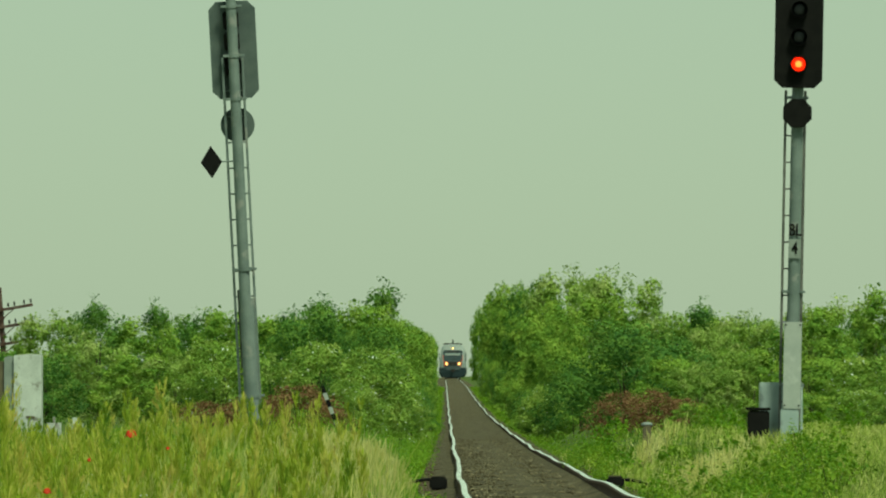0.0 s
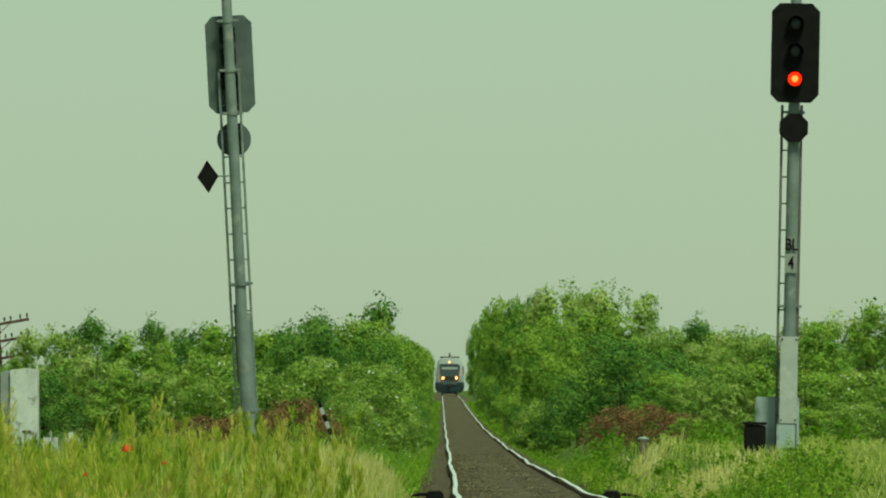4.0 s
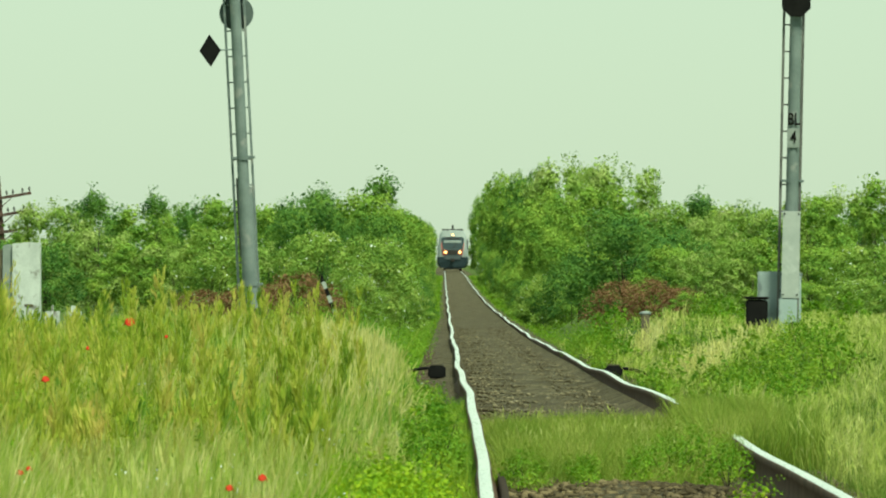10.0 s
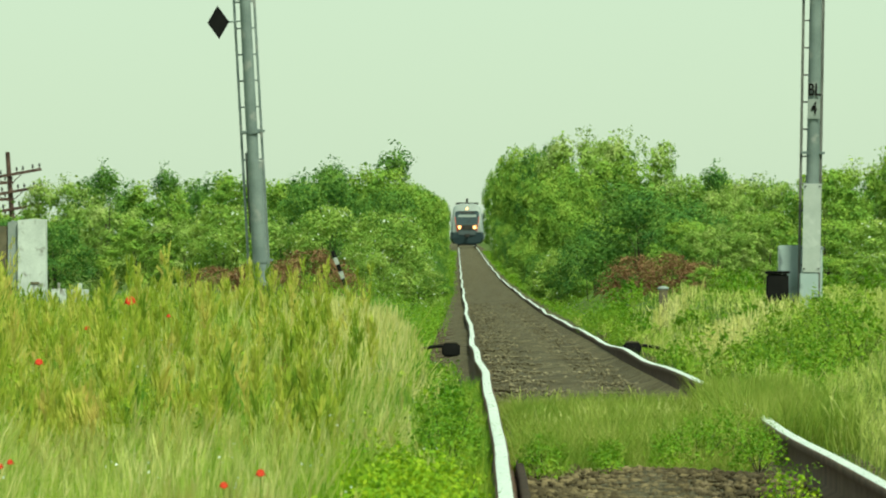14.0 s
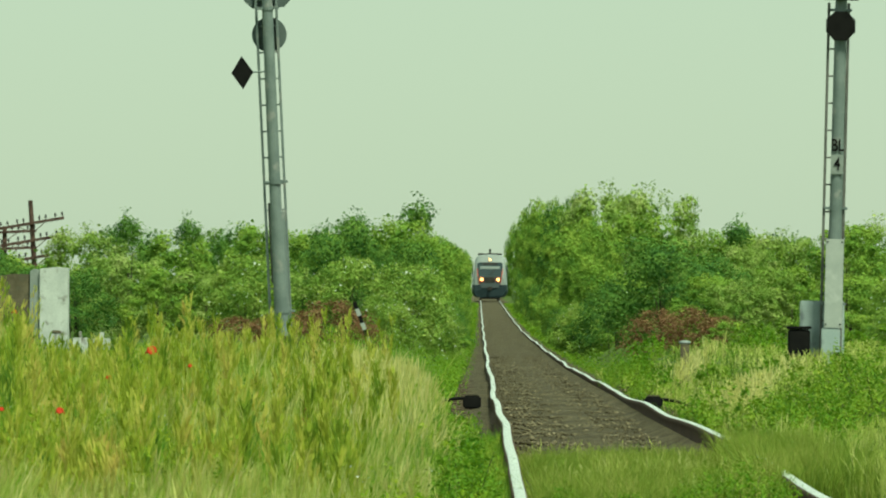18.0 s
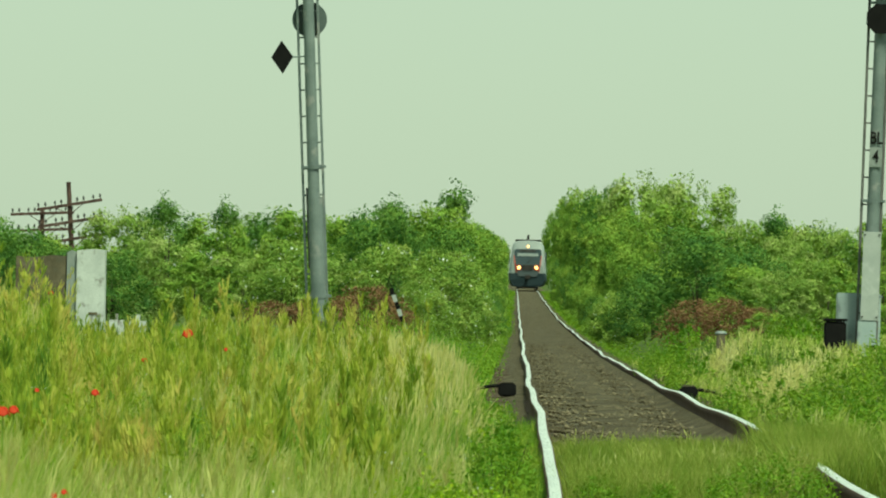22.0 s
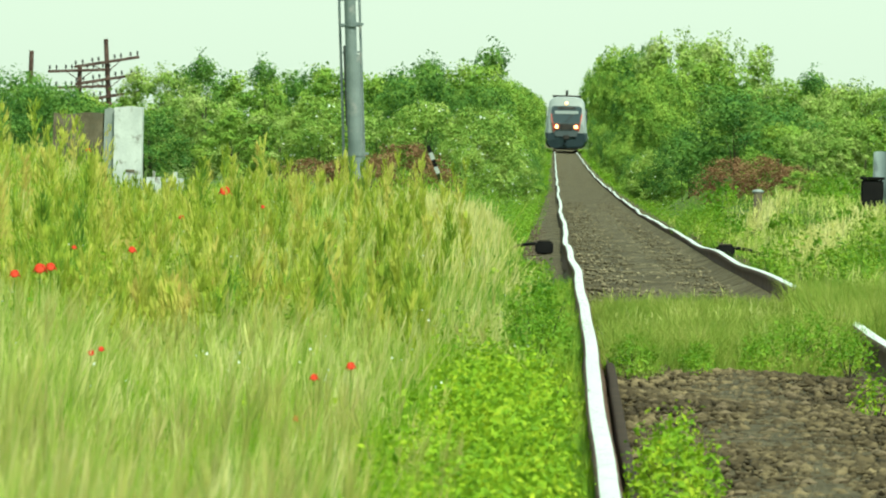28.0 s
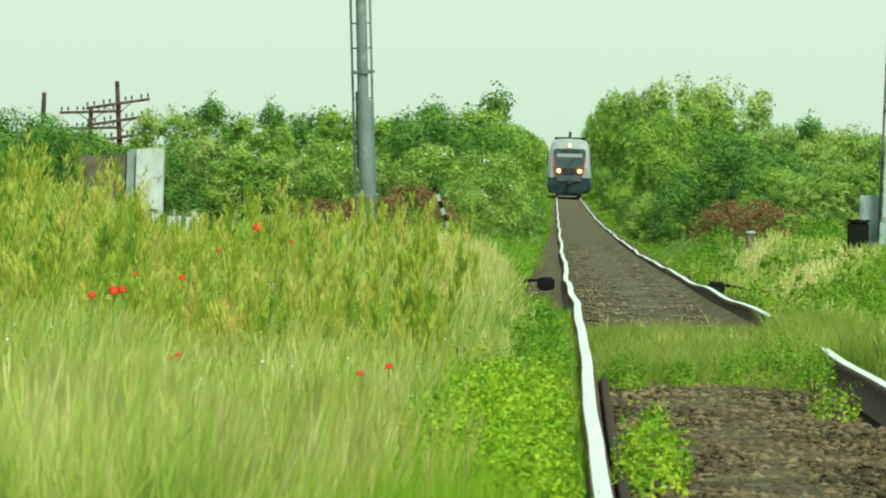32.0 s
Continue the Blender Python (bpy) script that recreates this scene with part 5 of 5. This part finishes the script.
def build_shrubs():
    for i, (x, y, rx, ry, h, n) in enumerate(((-0.10, 38, 0.24, 3.6, 0.36, 6000), (-0.22, 33, 0.22, 3.0, 0.46, 5000), (-0.13, 30, 0.26, 2.6, 0.44, 6000), (-0.34, 28, 0.22, 2.5, 0.44, 4000), (-0.26, 42, 0.24, 2.8, 0.30, 3500), (-0.11, 25, 0.24, 2.6, 0.40, 5000), (-0.33, 23, 0.22, 2.4, 0.40, 3400), (-0.14, 20.5, 0.24, 2.2, 0.36, 3600), (-0.30, 18.5, 0.2, 2.0, 0.33, 2800))):
        leafy_shrub(x, y, rx, ry, h, int(n * 1.15), 0.033, 100 + i, "low fresh green bramble growing against the rail")
    leafy_shrub(0.40, 32.0, 0.15, 1.8, 0.30, 1800, 0.034, 120, "small green shoot of bramble between the rails")
    leafy_shrub(1.42, 44.5, 0.12, 0.8, 0.17, 420, 0.030, 124, "tiny green shoot of bramble beside the rail")
    for i, (x, y, k) in enumerate(((1.40, 53.2, 1.5), (1.22, 52.6, 1.3), (1.52, 52.0, 1.2), (0.42, 50.8, 1.0), (0.75, 51.2, 0.6), (1.05, 52.2, 0.7), (1.48, 55.0, 1.3))):
        leafy_shrub(x, y, 0.13 * k, 0.7, 0.17 * k, 1000, 0.026, 140 + i, "low green weed in the grass of the crossing", M_WEED)
    leafy_shrub(-0.05, 50.5, 0.19, 1.8, 0.46, 3600, 0.030, 150, "dense dark green tuft of weeds against the rail", M_WEED)
    leafy_shrub(2.75, 90, 0.45, 3.0, 0.46, 1800, 0.048, 122, "bushy green weed on the verge", M_HERBAGE)
    for i, (x, y, k) in enumerate(((2.22, 74, 1.0), (2.65, 80, 1.25), (3.05, 86, 1.2), (2.30, 66, 0.7), (3.5, 95, 1.3), (2.12, 98, 0.6), (1.98, 138, 0.9), (2.2, 150, 1.0), (2.05, 124, 0.6))):
        leafy_shrub(x, y, 0.36 * k, 2.2, 0.50 * k, int(1900 * k), 0.045, 160 + i, "lush bushy green weed on the verge", (M_HERBAGE, M_WEED)[i % 2])
    r = np.random.default_rng(77)
    for i in range(20):
        y = float(r.uniform(80, 200))
        x = 2.3 + float(r.uniform(0, 1)) ** 1.3 * (0.045 * y - 0.9)
        k = float(r.uniform(0.6, 1.2))
        leafy_shrub(x, y, 0.42 * k, 2.2 * k, 0.52 * k, int(700 * k), 0.05 + y / 5000, 200 + i, "bushy green weed on the verge", (M_HERBAGE, M_WEED)[i % 2])
    leafy_shrub(3.9, 105, 0.5, 3.0, 0.50, 1500, 0.05, 125, "bushy green weed on the verge", M_WEED)


def build_docks():
    """Docks gone to seed: rust-brown spikes of small seeds on a stiff stem."""
    r = np.random.default_rng(91)
    for x, y, z in ((-0.74, 20.5, 0.34), (-0.42, 20.0, 0.30), (-1.02, 60.0, 0.42)):
        thing = tagged(empty("dock_plant", pose(x, y, float(ground_z(x, y)))), "rust-brown dock gone to seed among the grass", "weed", "docks in the meadow")
        h = z - float(ground_z(x, y))
        b = bmesh.new()
        tube(b, (0, 0, -0.02), (0.02, 0, h), 0.005, 0.002, 6)
        part("stem", b, M_SEED, thing)
        n = 150
        t = r.uniform(0.55, 1, n)
        a, w = r.uniform(0, 6.28, n), 0.030 * (1.15 - t) ** 0.5 * r.uniform(0.2, 1, n)
        c = np.stack([0.02 * t + np.cos(a) * w, np.sin(a) * w, t * h], 1)
        v, f = leaf_quads(c, r.uniform(0.010, 0.020, n), int(y * 10), -0.3, 0.7)
        bulk("seed_spike", v, f, M_SEED, thing, "rust-brown seeds")["kind"] = "stuff"


def build_poppies():
    spots = ((-2.142, 67.5, 0.647, 1.6), (-2.15, 43.9, 0.445, 1.15), (-2.12, 44.2, 0.451, 0.95), (-2.257, 43.9, 0.423, 0.9), (-4.70, 103.3, 0.828, 1.2), (-2.224, 55.0, 0.403, 0.95), (-2.425, 67.5, 0.478, 0.75),
             (-2.297, 50.0, 0.473, 0.55), (-0.605, 32.5, 0.330, 0.65), (-0.684, 31.0, 0.330, 0.55), (-1.568, 36.0, 0.276, 0.55), (-1.547, 36.3, 0.284, 0.5), (-0.77, 32.5, 0.165, 0.5), (-1.89, 67.5, 0.56, 0.6))
    first = None
    for x, y, z, size in spots:
        m = pose(x, y, z) @ Matrix.Scale(size if first is None else size / 1.6, 4)
        if first is None:
            first = tagged(empty("poppy", m), "red poppy in the tall grass", "poppy", "poppies in the meadow")
            b = bmesh.new()
            tube(b, (0, 0, -0.75), (0, 0, 0), 0.004, 0.003, 6)
            part("stem", b, M_GRASS, first)
            for i in range(4):
                b = bmesh.new()
                bmesh.ops.create_uvsphere(b, u_segments=10, v_segments=6, radius=0.021, matrix=Matrix.Rotation(radians(90 * i), 4, "Z") @ Matrix.Translation((0.016, 0, 0.012)) @ Matrix.Rotation(radians(55), 4, "Y") @ Matrix.Diagonal((1.1, 1.0, 0.16, 1)))
                part("petal", b, M_POPPY, first, smooth=True)
        else:
            copy_thing(first, m)


def build_stones():
    r = np.random.default_rng(31)
    ico = bmesh.new()
    bmesh.ops.create_icosphere(ico, subdivisions=1, radius=1.0)
    base = np.array([v.co[:] for v in ico.verts]) * np.array([1.0, 1.0, 0.6])
    tri = np.array([[v.index for v in f.verts] for f in ico.faces])
    ico.free()
    n = 32000
    y = np.concatenate([r.uniform(24, 51.5, 17000), np.exp(r.uniform(math.log(60), math.log(240), n - 17000))])
    x = TRACK_X + r.uniform(-0.66, 0.67, n)
    out = r.uniform(0, 1, n) < 0.22
    x = np.where(out, TRACK_X + np.sign(r.uniform(-1, 1, n)) * r.uniform(0.82, 1.5, n), x)
    z = soft_table(y, RAIL_Y, RAIL_Z) + lift(y) + 0.02 * np.sin(y * 0.9 + (x - TRACK_X) * 3) - 0.187 - 0.10 * np.clip(np.abs(x - TRACK_X) - 0.6, 0, 1)
    size = np.where(y > 60, 0.005 + 0.018 * r.uniform(0, 1, n) ** 2.5, 0.006 + 0.022 * r.uniform(0, 1, n) ** 2.0)
    jit = base[None] * (1 + r.uniform(-0.6, 0.5, (n, len(base), 1)))
    jit = jit * (size[:, None] * r.uniform(0.7, 1.4, (n, 3)))[:, None, :]
    v = jit + np.stack([x, y, z], 1)[:, None, :]
    for pick, material, words in ((y < 60, M_STONE, "loose brown ballast stones before the crossing"), (y >= 60, M_GRAVEL, "pale dusty gravel between the rails")):
        k = int(pick.sum())
        f = tri[None] + (np.arange(k) * len(base))[:, None, None]
        tagged(bulk("ballast_stones", v[pick].reshape(-1, 3), f.reshape(-1, 3), material), words, "ballast", kind="stuff")


def build_large_stones(bed):
    """The larger stones on the near ballast, one by one."""
    r = np.random.default_rng(37)
    meshes = []
    for k in range(6):
        b = bmesh.new()
        bmesh.ops.create_icosphere(b, subdivisions=1, radius=1.0)
        for v in b.verts:
            v.co = v.co * float(r.uniform(0.7, 1.2))
            v.co.z *= 0.65
        ob = part("stone", b, M_COBBLE, bed)
        meshes.append(ob.data)
        spare = ob
        if k:
            bpy.data.objects.remove(spare)
        else:
            first = ob
    for i in range(290):
        ob = first if i == 0 else new("stone", meshes[i % 6])
        ob.parent = bed
        y = float(25 + 25 * r.uniform(0, 1) ** 0.8)
        x = TRACK_X + float(r.uniform(-0.5, 0.66))
        k = float(0.014 + 0.026 * r.uniform(0, 1) ** 1.5)
        z = float(soft_table(y, RAIL_Y, RAIL_Z)) + 0.02 * math.sin(y * 0.9 + (x - TRACK_X) * 3) - 0.195 - 0.10 * max(abs(x - TRACK_X) - 0.6, 0)
        ob.matrix_basis = Matrix.LocRotScale((x, y, z + k * 0.3), Euler((0, 0, r.uniform(0, 6.28))), (k * r.uniform(0.8, 1.5), k, k * r.uniform(0.6, 1.0)))


def build_sleepers(track):
    b = bmesh.new()
    box(b, (-1.25, -0.12, -0.15), (1.25, 0.12, 0.0), 0.012)
    first = part("sleeper", b, M_SLEEPER, track)
    r = np.random.default_rng(41)
    y, k = 20.0, 0
    while y < 165:
        ob = first if k == 0 else new("sleeper", first.data)
        ob.parent = track
        ob.location = (TRACK_X + r.uniform(-0.03, 0.03), y, float(soft_table(y, RAIL_Y, RAIL_Z) + lift(y)) - 0.216 + r.uniform(-0.012, 0.008))
        ob.rotation_euler = (0, 0, r.uniform(-0.01, 0.01))
        y += 0.62
        k += 1


build_ground()
BED = build_bed()
TRACK = build_track()
build_bushes()
build_signals()
build_poles()
build_ruin()
build_stake()
build_marker_post()
build_counters()
TRAIN = build_train()
BIRD = build_bird()
build_meadow()
build_rough_grass()
build_right_side()
build_line_weeds()
build_track_grass()
build_shrubs()
build_docks()
build_poppies()
build_stones()
build_large_stones(BED)
build_sleepers(TRACK)


def motions():
    rows = []
    for i in range(17):
        t = 2.0 * i
        y = TRAIN_FAR - TRAIN_SPEED * t
        rows.append((t, pose(TRACK_X, y, float(soft_table(y, RAIL_Y, RAIL_Z)))))
    walk(TRAIN, rows)
    # the bird flits from one hedge to the other
    walk(BIRD, [(0, pose(-6.9, 470, 2.2)), (11.2, pose(-6.9, 470, 2.2))] + [(11.6, pose(-4.09, 470, 4.78)), (12.0, pose(-0.38, 470, 4.76)), (12.2, pose(1.52, 470, 4.77)), (12.5, pose(4.63, 470, 4.42))] + [(12.8, pose(7.5, 470, 3.6)), (32, pose(7.5, 470, 3.6))])


motions()
